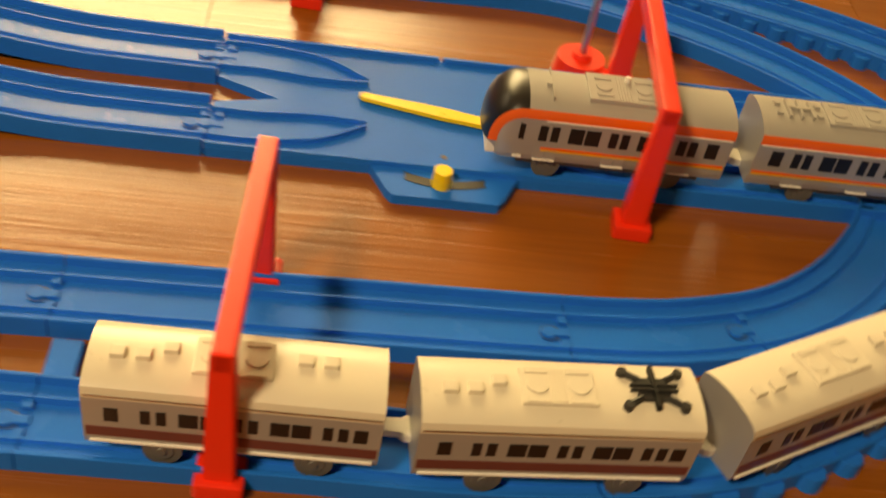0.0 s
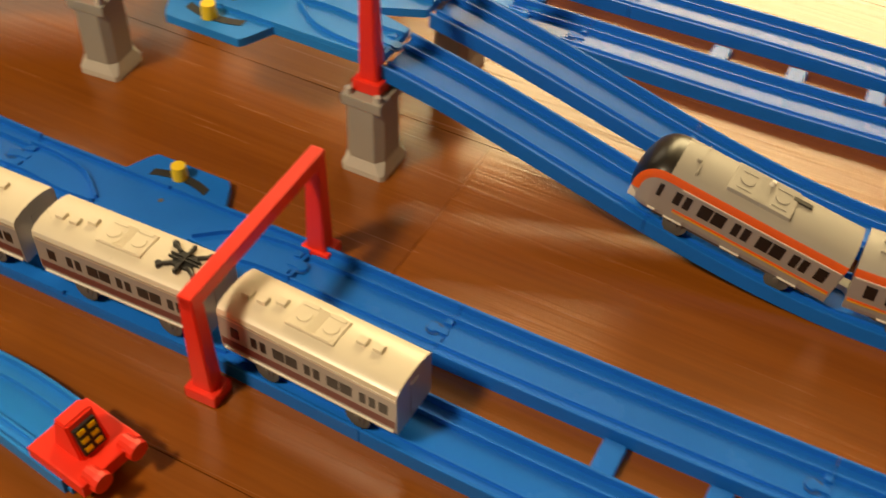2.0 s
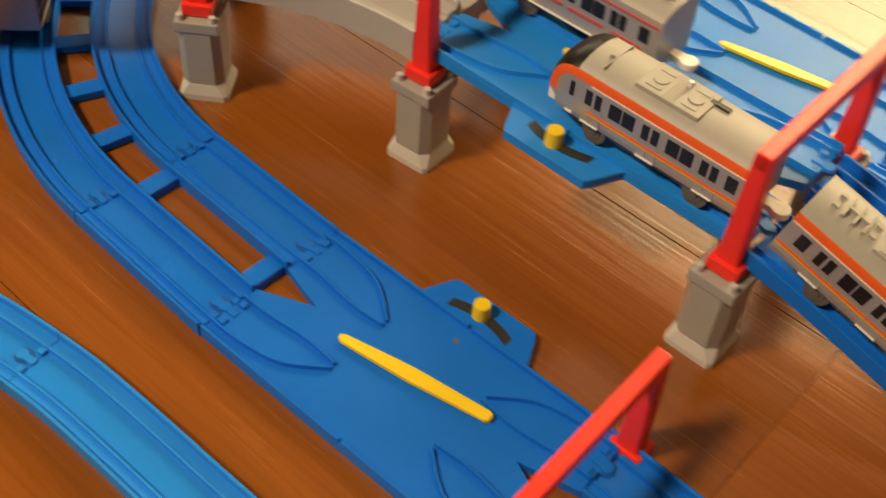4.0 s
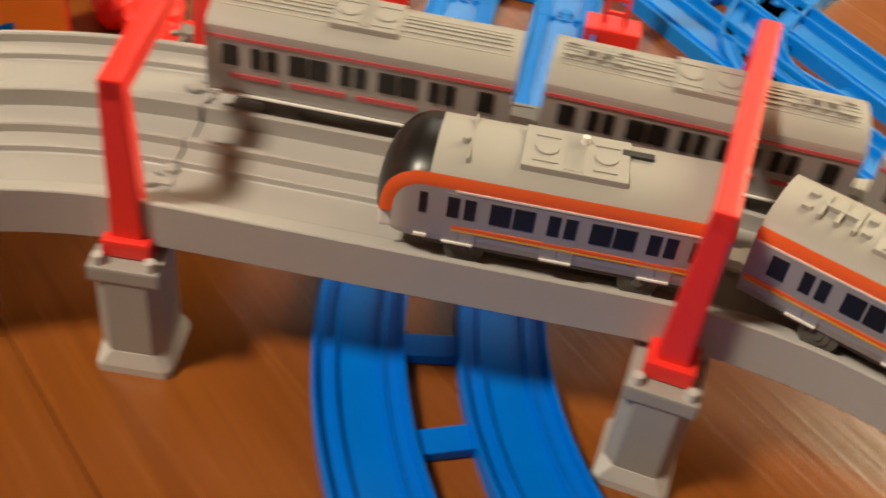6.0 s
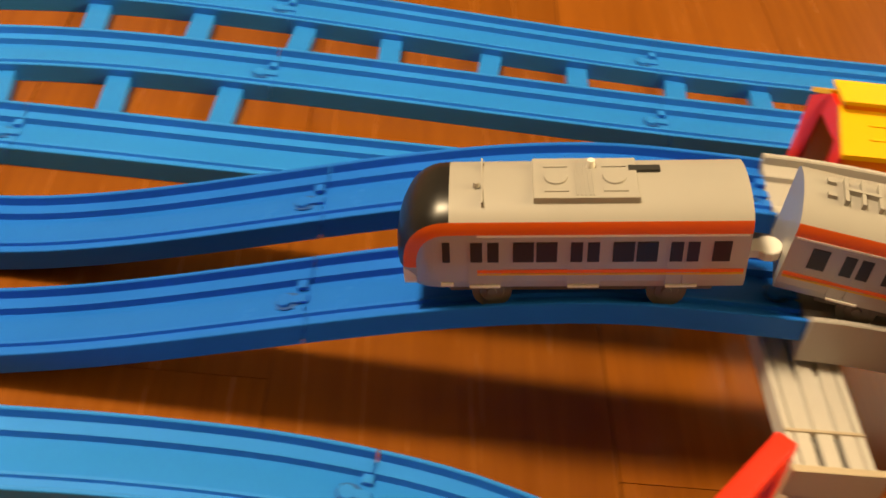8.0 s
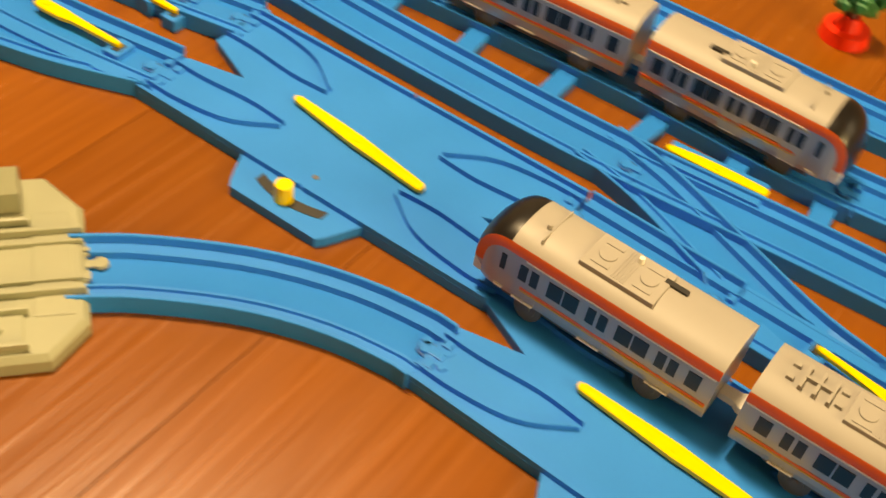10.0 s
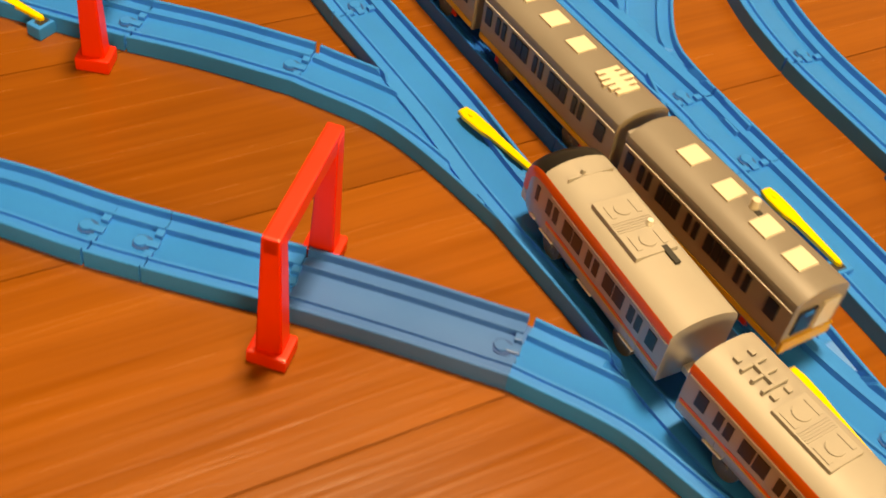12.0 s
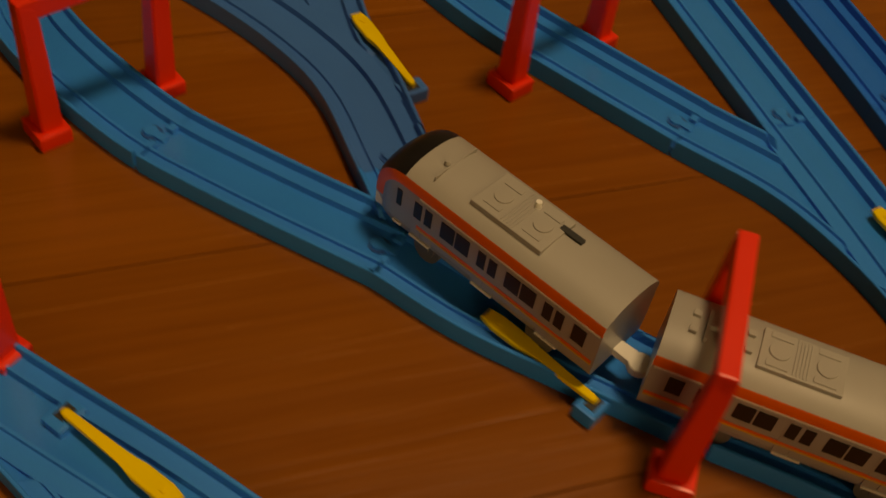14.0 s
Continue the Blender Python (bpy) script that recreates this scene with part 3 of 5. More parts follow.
def orange_car(kind, length=0.119):
    nose = 1 if kind in ("lead", "tail") else 0
    label = {"lead": "silver toy train car with orange stripe and rounded black windscreen", "tail": "silver toy train end car with orange stripe and black windscreen", "mid": "silver toy train middle car with orange roof-edge stripe"}[kind]
    t = car("train_car", label, length, nose, width=W, sill=0.0115, crown=0.0434, nose_len=0.0165)
    windows(t, LEAD_WINDOWS if nose else MID_WINDOWS, 0.0230, 0.0312, W)
    end = 0.034 if nose else length / 2 - 0.001
    strips(t, "waist_stripe", [(-length / 2 + 0.001, end)], 0.0184, 0.0197, W, STRIPE, "thin orange waist line", 0.0002)
    strips(t, "cant_line", [(-length / 2 + 0.001, end)], 0.0334, 0.0341, W, WHITE, "thin pale line", 0.0003)
    strips(t, "gold_line", [(-length / 2 + 0.001, end)], 0.0174, 0.0181, W, GOLD, "thin gold line", 0.0002)
    for x in (0.0313, -0.0035, -0.0379) if nose else (0.0364, 0.0015, -0.0329):
        strips(t, "door", [(x - 0.0058, x - 0.0002), (x + 0.0002, x + 0.0058)], 0.0130, 0.0326, W, SILVER, "", 0.00012)
        strips(t, "door_step", [(x - 0.0055, x + 0.0055)], 0.0124, 0.0131, W, WHITE, "bright door step", 0.0008)
    if nose:
        strips(t, "lamp", [(0.0425, 0.0470)], 0.0128, 0.0138, W * 0.985, WHITE, "pale lower lamp", 0.0006)
        roof_unit(t, -0.0218, 0.0145, 0.0434, ROOF, 0.0112)
        bm = bmesh.new()
        box(bm, -0.0300, -0.0190, -0.0066, -0.0038, 0.0420, 0.0444)
        part("switch_slot", bm, BLACK, t, "dark switch slot")
        bm = bmesh.new()
        rod(bm, (-0.006, -0.0062, 0.0430), (-0.006, -0.0062, 0.0468), 0.0018, 0.0013, 12)
        part("switch_knob", bm, WHITE, t, "small cream switch knob")
        bm = bmesh.new()
        rod(bm, (length / 2 - 0.026, 0.0035, 0.0436), (length / 2 - 0.026, 0.0035, 0.0452), 0.0014, 0.0010, 10)
        box(bm, length / 2 - 0.0282, length / 2 - 0.0276, -0.0125, 0.0125, 0.0415, 0.0436)
        part("antenna", bm, ROOF, t)
    else:
        pantograph(t, 0.040, 0.0434, ROOF)
        roof_unit(t, -0.006, 0.026, 0.0434, ROOF)
        pantograph(t, -0.036, 0.0434, ROOF)
    if kind != "tail":
        coupler(t, -length / 2)
    return raise_car(t)


def white_car(length=0.105, black_piece=False, last=False):
    t = car("train_car", "cream-roofed silver toy commuter train car with maroon band", length, 0, 0.0160, 0.0105, 0.0375, 0.0412, SILVER, CREAM, CREAM, group="cars of the cream roofed train")
    w = 0.0160
    spans = []
    for x in (-0.036, -0.004, 0.028):
        spans += [(x - 0.0045, x - 0.0010), (x + 0.0010, x + 0.0045)]
    for x in (-0.020, 0.012):
        spans += [(x - 0.0072, x - 0.0004), (x + 0.0004, x + 0.0072)]
    spans += [(0.040, 0.045), (-0.0475, -0.0425)]
    windows(t, spans, 0.0225, 0.0290, w)
    strips(t, "maroon_band", [(-length / 2 + 0.001, length / 2 - 0.001)], 0.0150, 0.0195, w, MAROON, "maroon waist band", 0.0002)
    strips(t, "sill_line", [(-length / 2 + 0.002, length / 2 - 0.002)], 0.0118, 0.0126, w * 0.99, WHITE, "pale sill line", 0.0006)
    strips(t, "gutter", [(-length / 2 + 0.001, length / 2 - 0.001)], 0.0345, 0.0352, w, METAL, "", 0.0005)
    roof_unit(t, -0.012, 0.016, 0.0412, CREAM, 0.0085)
    for x in ((0.042, 0.033, 0.024) if black_piece else (0.042, 0.033, 0.024, -0.023, -0.032)):
        bm = bmesh.new()
        dy = 0.0025 if x > 0.028 else -0.0015
        box(bm, x - 0.0026, x + 0.0026, dy - 0.0024, dy + 0.0024, 0.0400, 0.0432, 0.0005)
        part("roof_vent", bm, CREAM, t)
    if black_piece:
        bm = bmesh.new()
        x = -0.034
        box(bm, x - 0.0062, x + 0.0062, -0.0052, 0.0052, 0.0400, 0.0424, 0.0006)
        for dy in (-0.0011, 0.0011):
            box(bm, x - 0.0008, x + 0.0008, -0.0098, 0.0098, 0.0415, 0.0440, 0.0002)
            box(bm, x - 0.0090, x + 0.0090, dy - 0.0004, dy + 0.0004, 0.0418, 0.0436)
        for sx in (-1, 1):
            for sy in (-1, 1):
                rod(bm, (x + sx * 0.005, sy * 0.0042, 0.0420), (x + sx * 0.0108, sy * 0.0078, 0.0418), 0.0013, None, 8)
                rod(bm, (x + sx * 0.0108, sy * 0.0078, 0.0400), (x + sx * 0.0108, sy * 0.0078, 0.0430), 0.0020, 0.0018, 10)
        part("pantograph", bm, BLACK, t, "black star-shaped pantograph")
    bm = bmesh.new()
    box(bm, -length / 2 - 0.0004, -length / 2 + 0.0004, -0.0035, 0.0035, 0.013, 0.034)
    part("end_door", bm, SILVER, t)
    if not last:
        coupler(t, -length / 2)
    return raise_car(t)


def ribbed_car(length=0.119, front=False):
    t = car("train_car", "grey toy train car with ribbed roof and red stripes", length, 0, 0.0172, 0.0105, 0.0385, 0.0440, SILVER, ROOF, SILVER, group="cars of the ribbed roof train")
    windows(t, MID_WINDOWS, 0.0245, 0.0325, W)
    strips(t, "roof_line", [(-length / 2 + 0.001, length / 2 - 0.001)], 0.0350, 0.0362, W, PINK, "dull red roof line", 0.0003)
    strips(t, "waist_stripe", [(-0.050, -0.030), (-0.024, 0.0), (0.004, 0.026), (0.030, 0.050)], 0.0195, 0.0212, W, PINK, "red waist dashes", 0.0003)
    strips(t, "sill_line", [(-length / 2 + 0.002, length / 2 - 0.002)], 0.0120, 0.0126, W, WHITE, "", 0.0007)
    for k in range(-5, 6):
        y = k * 0.0026
        z = 0.0440 - 0.0052 * (abs(y) / 0.0155) ** 2
        for x0, x1 in ((-length / 2 + 0.004, -0.014), (0.014, length / 2 - 0.004)):
            bm = bmesh.new()
            box(bm, x0, x1, y - 0.0006, y + 0.0006, z - 0.0015, z + 0.0006)
            part("roof_rib", bm, ROOF, t)
    roof_unit(t, -0.013, 0.013, 0.0440, ROOF, 0.0105)
    if not front:
        pantograph(t, 0.042, 0.0443, ROOF, 0.0055)
        pantograph(t, -0.042, 0.0443, ROOF, 0.0055)
    coupler(t, -length / 2)
    return raise_car(t)


def yellow_car(length=0.121, front=False, emblem=False, knob=False):
    t = car("train_car", "tan toy train car with yellow sill and grey roof", length, 0, 0.0165, 0.0105, 0.0380, 0.0430, material_tan_silver, ROOF_DARK, ROOF_DARK, group="cars of the yellow sill train")
    w = 0.0165
    spans = []
    for x in (-0.042, -0.006, 0.030):
        spans += [(x - 0.0046, x - 0.0012), (x + 0.0012, x + 0.0046)]
    for x in (-0.024, 0.012):
        spans += [(x - 0.0080, x - 0.0030), (x - 0.0024, x + 0.0024), (x + 0.0030, x + 0.0080)]
    spans += [(0.046, 0.053), (-0.057, -0.0515)]
    windows(t, spans, 0.0230, 0.0320, w)
    strips(t, "sill_stripe", [(-length / 2 + 0.001, length / 2 - 0.001)], 0.0125, 0.0150, w, GOLD, "yellow sill stripe", 0.0003)
    strips(t, "cant_line", [(-length / 2 + 0.001, length / 2 - 0.001)], 0.0338, 0.0344, w, WHITE, "", 0.0003)
    strips(t, "red_truck", [(-0.045, -0.028), (0.024, 0.040)], 0.0062, 0.0105, 0.0140, RED, "red bogie side", 0.0008)
    places = (0.042, 0.020, -0.006, -0.032) if front else ((-0.044, -0.020, 0.004) if emblem else (0.042, 0.016, -0.010, -0.036))
    for k, x in enumerate(places):
        bm = bmesh.new()
        box(bm, x - 0.0058, x + 0.0058, -0.0062, 0.0062, 0.0405, 0.0436, 0.0004)
        part("roof_panel", bm, CREAM, t, "cream roof panel")
    if emblem:
        bm = bmesh.new()
        x = 0.036
        for k in range(-2, 3):
            box(bm, x + k * 0.0042 - 0.0014, x + k * 0.0042 + 0.0014, -0.0095 + abs(k) * 0.0012, 0.0095 - abs(k) * 0.0012, 0.0402, 0.0438, 0.0003)
        box(bm, x - 0.010, x + 0.010, -0.003, 0.003, 0.0402, 0.0436, 0.0003)
        part("pantograph", bm, CREAM, t, "cream folded pantograph")
    if knob:
        bm = bmesh.new()
        rod(bm, (0.008, 0.003, 0.042), (0.008, 0.003, 0.0475), 0.0026, 0.0020, 12)
        part("switch_knob", bm, CREAM, t)
        bm = bmesh.new()
        box(bm, 0.010, 0.020, 0.001, 0.004, 0.0420, 0.0433)
        part("switch_slot", bm, BLACK, t)
    if front:
        bm = bmesh.new()
        box(bm, length / 2 - 0.0008, length / 2 + 0.0016, -0.0158, 0.0158, 0.0105, 0.0170, 0.0006)
        part("front_skirt", bm, GOLD, t, "yellow front skirt")
        bm = bmesh.new()
        box(bm, length / 2 - 0.0008, length / 2 + 0.0010, -0.0125, -0.0015, 0.0200, 0.0335, 0.0004)
        part("windscreen", bm, GLASS, t, "dark front window")
        bm = bmesh.new()
        box(bm, length / 2 - 0.0004, length / 2 + 0.0012, -0.0090, -0.0040, 0.0305, 0.0330)
        part("sign_box", bm, BLUE_PALE, t, "small blue sign")
        bm = bmesh.new()
        box(bm, length / 2 - 0.0008, length / 2 + 0.0012, 0.002, 0.0125, 0.0180, 0.0340, 0.0006)
        part("front_door", bm, CREAM, t)
    bm = bmesh.new()
    box(bm, -length / 2 - 0.0030, -length / 2 + 0.0010, -0.0145, 0.0145, 0.0330, 0.0385, 0.001)
    part("end_hood", bm, ROOF, t)
    coupler(t, -length / 2)
    return raise_car(t)


material_tan_silver = material("tan_silver_paint", (0.36, 0.30, 0.22), 0.38, metal=0.2, vary=0.08)


def car_pose(line, s, wheelbase=0.062):
    """The pose of a car whose middle is at s on a line."""
    a, b = line.at(s - wheelbase / 2), line.at(s + wheelbase / 2)
    d = b - a
    yaw, pitch = math.degrees(math.atan2(d.y, d.x)), math.degrees(math.atan2(d.z, math.hypot(d.x, d.y)))
    return Matrix.Translation((a + b) / 2) @ pose(0, 0, 0, 0, -pitch, yaw)


# ---- the room ----
SEAM = 140.0


def build_room():
    sheet = bmesh.new()
    box(sheet, -3.2, 3.2, -3.2, 3.2, -0.06, -0.004)
    floor = tagged(mesh_object("floor", sheet, WOOD), "varnished brown wooden strip floor", "floor", kind="structure")
    wide, long = 0.142, 0.909
    bm = bmesh.new()
    box(bm, -long / 2 + 0.0002, long / 2 - 0.0002, -wide / 2 + 0.0003, wide / 2 - 0.0003, -0.004, 0.0)
    first = mesh_object("plank", bm, WOOD)
    first.parent = floor
    rng = random.Random(4)
    u, v = Vector((math.cos(radians(SEAM)), math.sin(radians(SEAM)), 0)), Vector((-math.sin(radians(SEAM)), math.cos(radians(SEAM)), 0))
    origin = Vector((0.0, 0.0, 0)) + v * PLANK_SHIFT
    used = False
    for i in range(-14, 15):
        shift = rng.random() * long
        for k in range(-3, 4):
            p = origin + v * (i * wide) + u * (k * long + shift)
            if abs(p.x) > 2.2 or abs(p.y) > 2.2:
                continue
            ob = first if not used else new("plank", first.data)
            used = True
            ob.parent = floor
            ob.matrix_local = pose(p.x, p.y, 0, 0, 0, SEAM)
    h = 2.4
    for name, x0, x1, y0, y1 in (("wall_north", -3.3, 3.3, 3.2, 3.3), ("wall_south", -3.3, 3.3, -3.3, -3.2), ("wall_west", -3.3, -3.2, -3.2, 3.2), ("wall_east", 3.2, 3.3, -3.2, 3.2)):
        bm = bmesh.new()
        box(bm, x0, x1, y0, y1, -0.06, h)
        tagged(mesh_object(name, bm, WALLPAINT), "plain beige painted room wall", "wall", kind="structure")
    bm = bmesh.new()
    box(bm, -3.3, 3.3, -3.3, 3.3, h, h + 0.1)
    tagged(mesh_object("ceiling", bm, WALLPAINT), "plain beige painted ceiling", "ceiling", kind="structure")


PLANK_SHIFT = -0.072

# ---- the lines of the layout ----
U1, N1 = Vector((-0.7683, 0.6401, 0)), Vector((0.6401, 0.7683, 0))
DECK = 0.071


def ease(a, b, x):
    x = min(1.0, max(0.0, (x - a) / (b - a)))
    return x * x * (3 - 2 * x)


def on_line(s, c, z=0.0):
    p = U1 * s + N1 * c
    return (p.x, p.y, z)


def yard(x, y, z=0.0):
    return (x, y, z)


def way(h):
    return Vector((math.cos(radians(h)), math.sin(radians(h)), 0))


def arc(p, h, r, deg, n=12):
    c = p + way(h + 90) * r
    return [c - way(h + 90 + deg * k / n) * r for k in range(1, n + 1)]


H1 = 140.2
RISE = [on_line(-0.268 + 0.3515 * k / 10, 0.683, DECK * ease(-0.216, 0.150, -0.268 + 0.3515 * k / 10)) for k in range(11)]
GREY_START = Vector(on_line(0.303, 0.683, DECK))
ARC1 = arc(GREY_START, H1, 0.215, 45)
ARC1_END = ARC1[-1]
STRAIGHT_END = ARC1_END + way(H1 + 45) * 0.180
ARC2 = arc(STRAIGHT_END, H1 + 45, 0.215, 45)
GREY_END = ARC2[-1]
A_TO = Vector(yard(-0.7382, 0.1514))
A_RUN = A_TO - Vector((GREY_END.x, GREY_END.y, 0))
A_LEN = A_RUN.length


def a_line(d, side=0.0):
    """A place on the line from the bridge's end into the yard, d metres on."""
    p = Vector((GREY_END.x, GREY_END.y, 0)) + A_RUN.normalized() * d + Vector((A_RUN.y, -A_RUN.x, 0)).normalized() * side
    return (p.x, p.y, DECK * (1 - ease(0.04, 0.36, d)))


A_HEAD = math.degrees(math.atan2(A_RUN.y, A_RUN.x))
YARD_WAY = [yard(*p) for p in ((-0.7788, 0.0856), (-0.8274, 0.0167), (-0.8781, -0.0454), (-0.9302, -0.1078), (-0.9578, -0.1713), (-0.9598, -0.2424), (-0.9510, -0.2965), (-0.9403, -0.3556), (-0.9416, -0.4282), (-0.9555, -0.4853), (-0.9867, -0.5311), (-1.0141, -0.5759), (-1.0272, -0.6350), (-1.0256, -0.7231))]
TRAIN_WAY = smooth_line(
    [on_line(-1.0 + 0.05 * k, 0.683) for k in range(14)] + [p for p in RISE] + [on_line(0.13 + 0.04 * k, 0.683, DECK) for k in range(4)] + [GREY_START, *ARC1]
    + [ARC1_END + way(H1 + 45) * (0.045 * k) for k in (1, 2, 3, 4)] + ARC2 + [a_line(A_LEN * k / 11) for k in range(1, 12)] + YARD_WAY, 0.005)


# ---- tracks ----
def build_tracks():
    # the climbing line and its fellow
    near = smooth_line([on_line(-1.055 + 0.05 * k, 0.683) for k in range(12)])
    double_track(near, rungs=False)
    crossover(on_line(-0.387, 0.683), H1, "blue toy crossover turnout with yellow knob on the floor", length=0.236, turn=-11)
    rise = smooth_line(RISE)
    single_track(rise, "blue plastic sloping toy track climbing to a bridge", lengths=(0.185,), name="sloping_track")
    single_track(rise.beside(0.06), "blue plastic sloping toy track climbing to a bridge", lengths=(0.185,), name="sloping_track")
    crossover(on_line(0.193, 0.683, DECK), H1, "blue toy crossover turnout with yellow knob raised on piers", BLUE_PALE, turn=-10)
    # the line of the cream roofed train
    w_near = smooth_line([(0.9393, 0.0844), (0.8598, 0.0554), (0.7828, 0.0493), (0.7207, 0.0607), (0.6668, 0.0874), (0.6148, 0.1253), (0.5669, 0.1675), (0.4588, 0.2604), (0.3534, 0.3511), (0.262, 0.434)])
    w_far = smooth_line([(0.9595, 0.1544), (0.9101, 0.1146), (0.8525, 0.0964), (0.7989, 0.0968), (0.7528, 0.1139), (0.7105, 0.1407), (0.6256, 0.2080), (0.5356, 0.2805), (0.4503, 0.3503), (0.3732, 0.4152), (0.2998, 0.4785)])
    single_track(w_near.cut(0, 0.30), "blue plastic toy track with wavy flexible edges", lengths=(0.30,), name="flexible_track")
    flexible_edges(w_near.cut(0.05, 0.30))
    single_track(w_near.cut(0.30, None))
    single_track(w_far, lengths=(0.206, 0.0885, 0.216))
    for s in (0.40, 0.455, 0.51, 0.565, 0.62):
        link_rung(w_near, s, 0.06)
    crossover((0.184, 0.4968, 0), 141.0, "blue toy crossover turnout with yellow knob beside the bridge", length=0.2, side=1, turn=10)
    left = smooth_line([(0.106, 0.559), (0.066, 0.594), (0.025, 0.630)])
    double_track(left, lengths=(0.108,), rungs=False)
    link_rung(left, 0.008, 0.06)
    link_rung(left, 0.100, 0.06)
    bend = smooth_line([Vector((0.025, 0.630, 0)), *bend_right(Vector((0.025, 0.630, 0)), 138.5, 0.275, 45)])
    double_track(bend, "bright blue curved double toy track passing under the bridge", lengths=(0.22,), phase=0.88)
    onward = smooth_line([bend.pts[-1], bend.pts[-1] + way(93.5) * 0.12, bend.pts[-1] + way(93.5) * 0.24, bend.pts[-1] + way(93.5) * 0.46])
    double_track(onward, mat=BLUE_PALE)
    # the far lines
    b_near = smooth_line([(0.9715, 0.1484), (0.9717, 0.1950), (0.9612, 0.2471), (0.9372, 0.3034), (0.8990, 0.3610), (0.8302, 0.4171), (0.6368, 0.5641), (0.5281, 0.6545), (0.4727, 0.6994)])
    b_far = smooth_line([(1.0549, 0.1943), (1.0274, 0.2529), (0.9795, 0.3322), (0.9253, 0.4227), (0.8769, 0.4546), (0.8349, 0.4821), (0.6827, 0.6138), (0.5725, 0.7025), (0.5178, 0.7477)])
    single_track(b_near, lengths=(0.246, 0.222))
    single_track(b_far.cut(0, 0.28), "blue plastic toy track with wavy flexible edges", lengths=(0.30,), name="flexible_track")
    flexible_edges(b_far.cut(0, 0.28))
    single_track(b_far.cut(0.28, None))
    for s in (0.30, 0.354, 0.408, 0.462, 0.516, 0.57, 0.624):
        link_rung(b_near, s, 0.058)
    crossover((0.4158, 0.7717, 0), 138.5, "pale blue toy crossover turnout behind the bridge", BLUE_PALE, turn=12)
    far_on = smooth_line([on_line(0.303, 0.8425), on_line(0.42, 0.8425), on_line(0.55, 0.8475), on_line(0.75, 0.8575)])
    double_track(far_on, mat=BLUE_PALE)
    far_bend = smooth_line([(0.2153, 1.3052), (0.1510, 1.2022), (0.0921, 1.0905), (0.0957, 1.0315), (0.1359, 1.0035)])
    single_track(far_bend, mat=BLUE_PALE)
    # the line that ends at the red buffer
    stub = smooth_line([(0.187, 0.372), (0.145, 0.418), (0.104, 0.452), (0.059, 0.488), (0.023, 0.514), (-0.035, 0.547), (-0.10, 0.567), (-0.17, 0.576), (-0.2426, 0.573), (-0.300, 0.548), (-0.350, 0.508), (-0.395, 0.460), (-0.440, 0.405), (-0.470, 0.370)])
    single_track(stub, mat=BLUE_PALE, lengths=(0.225, 0.16, 0.216))
    # down from the bridge into the yard
    down = smooth_line([a_line(0.342 * k / 10) for k in range(11)])
    single_track(down, "blue plastic sloping toy track coming down from the bridge", lengths=(0.185,), name="sloping_track")
    single_track(down.beside(0.06), "blue plastic sloping toy track coming down from the bridge", lengths=(0.185,), name="sloping_track")
    single_track(smooth_line([a_line(0.472, 0.06), a_line(0.52, 0.06), a_line(0.560, 0.06)]), mat=BLUE_PALE)
    crossover(a_line(0.452, -0.058), A_HEAD, "blue toy crossover turnout with long yellow blade in the yard", BLUE_PALE, turn=-2, lever_len=0.098)
    crossover(a_line(0.667, -0.004), A_HEAD + 2.2, "blue toy crossover turnout with yellow knob beside the washer", BLUE_PALE, turn=-7)
    # third, second and first lines beside the bridge's end, running into the yard
    t2 = smooth_line([(-0.3219, 0.8401), (-0.3905, 0.7606), (-0.5121, 0.6160), (-0.6381, 0.4653), (-0.7408, 0.3197), (-0.8217, 0.2177), (-0.8851, 0.1443), (-0.9653, 0.0517), (-1.0405, -0.0423)])
    t3 = smooth_line([(-0.2887, 0.9885), (-0.4355, 0.8133), (-0.580, 0.652), (-0.6531, 0.5618), (-0.7245, 0.4455), (-0.8067, 0.3432), (-0.8796, 0.2420), (-0.9437, 0.1421), (-0.9840, 0.1180), (-1.0180, 0.1050), (-1.0500, 0.0880)])
    t4 = smooth_line([(-0.3548, 1.0059), (-0.4805, 0.8544), (-0.636, 0.693), (-0.7108, 0.6022), (-0.7750, 0.4953), (-0.8585, 0.3879), (-0.9317, 0.2871), (-0.9930, 0.1930), (-1.0410, 0.1090), (-1.0830, 0.0560), (-1.1240, 0.0100), (-1.1710, -0.0270), (-1.2278, -0.0560), (-1.3000, -0.0760)])
    single_track(t2, mat=BLUE_PALE)
    single_track(t3, mat=BLUE_PALE, lengths=(0.235, 0.216))
    single_track(t4, mat=BLUE_PALE, lengths=(0.203, 0.216))
    for k in range(9):
        link_between(t3, t4, 0.12 + 0.0542 * k)
    for k in range(12):
        link_between(t2, t3, 0.34 + 0.054 * k)
    # branch between the third line and the line from the bridge
    branch = smooth_line([a_line(0.40, 0.063), a_line(0.44, 0.070), a_line(0.49, 0.088), a_line(0.54, 0.107), a_line(0.58, 0.116)])
    turnout(smooth_line([a_line(0.343, 0.0605), a_line(0.42, 0.0605), a_line(0.471, 0.0605)]), branch, (*a_line(0.40, 0.060)[:2], A_HEAD - 8), mat=BLUE_PALE)
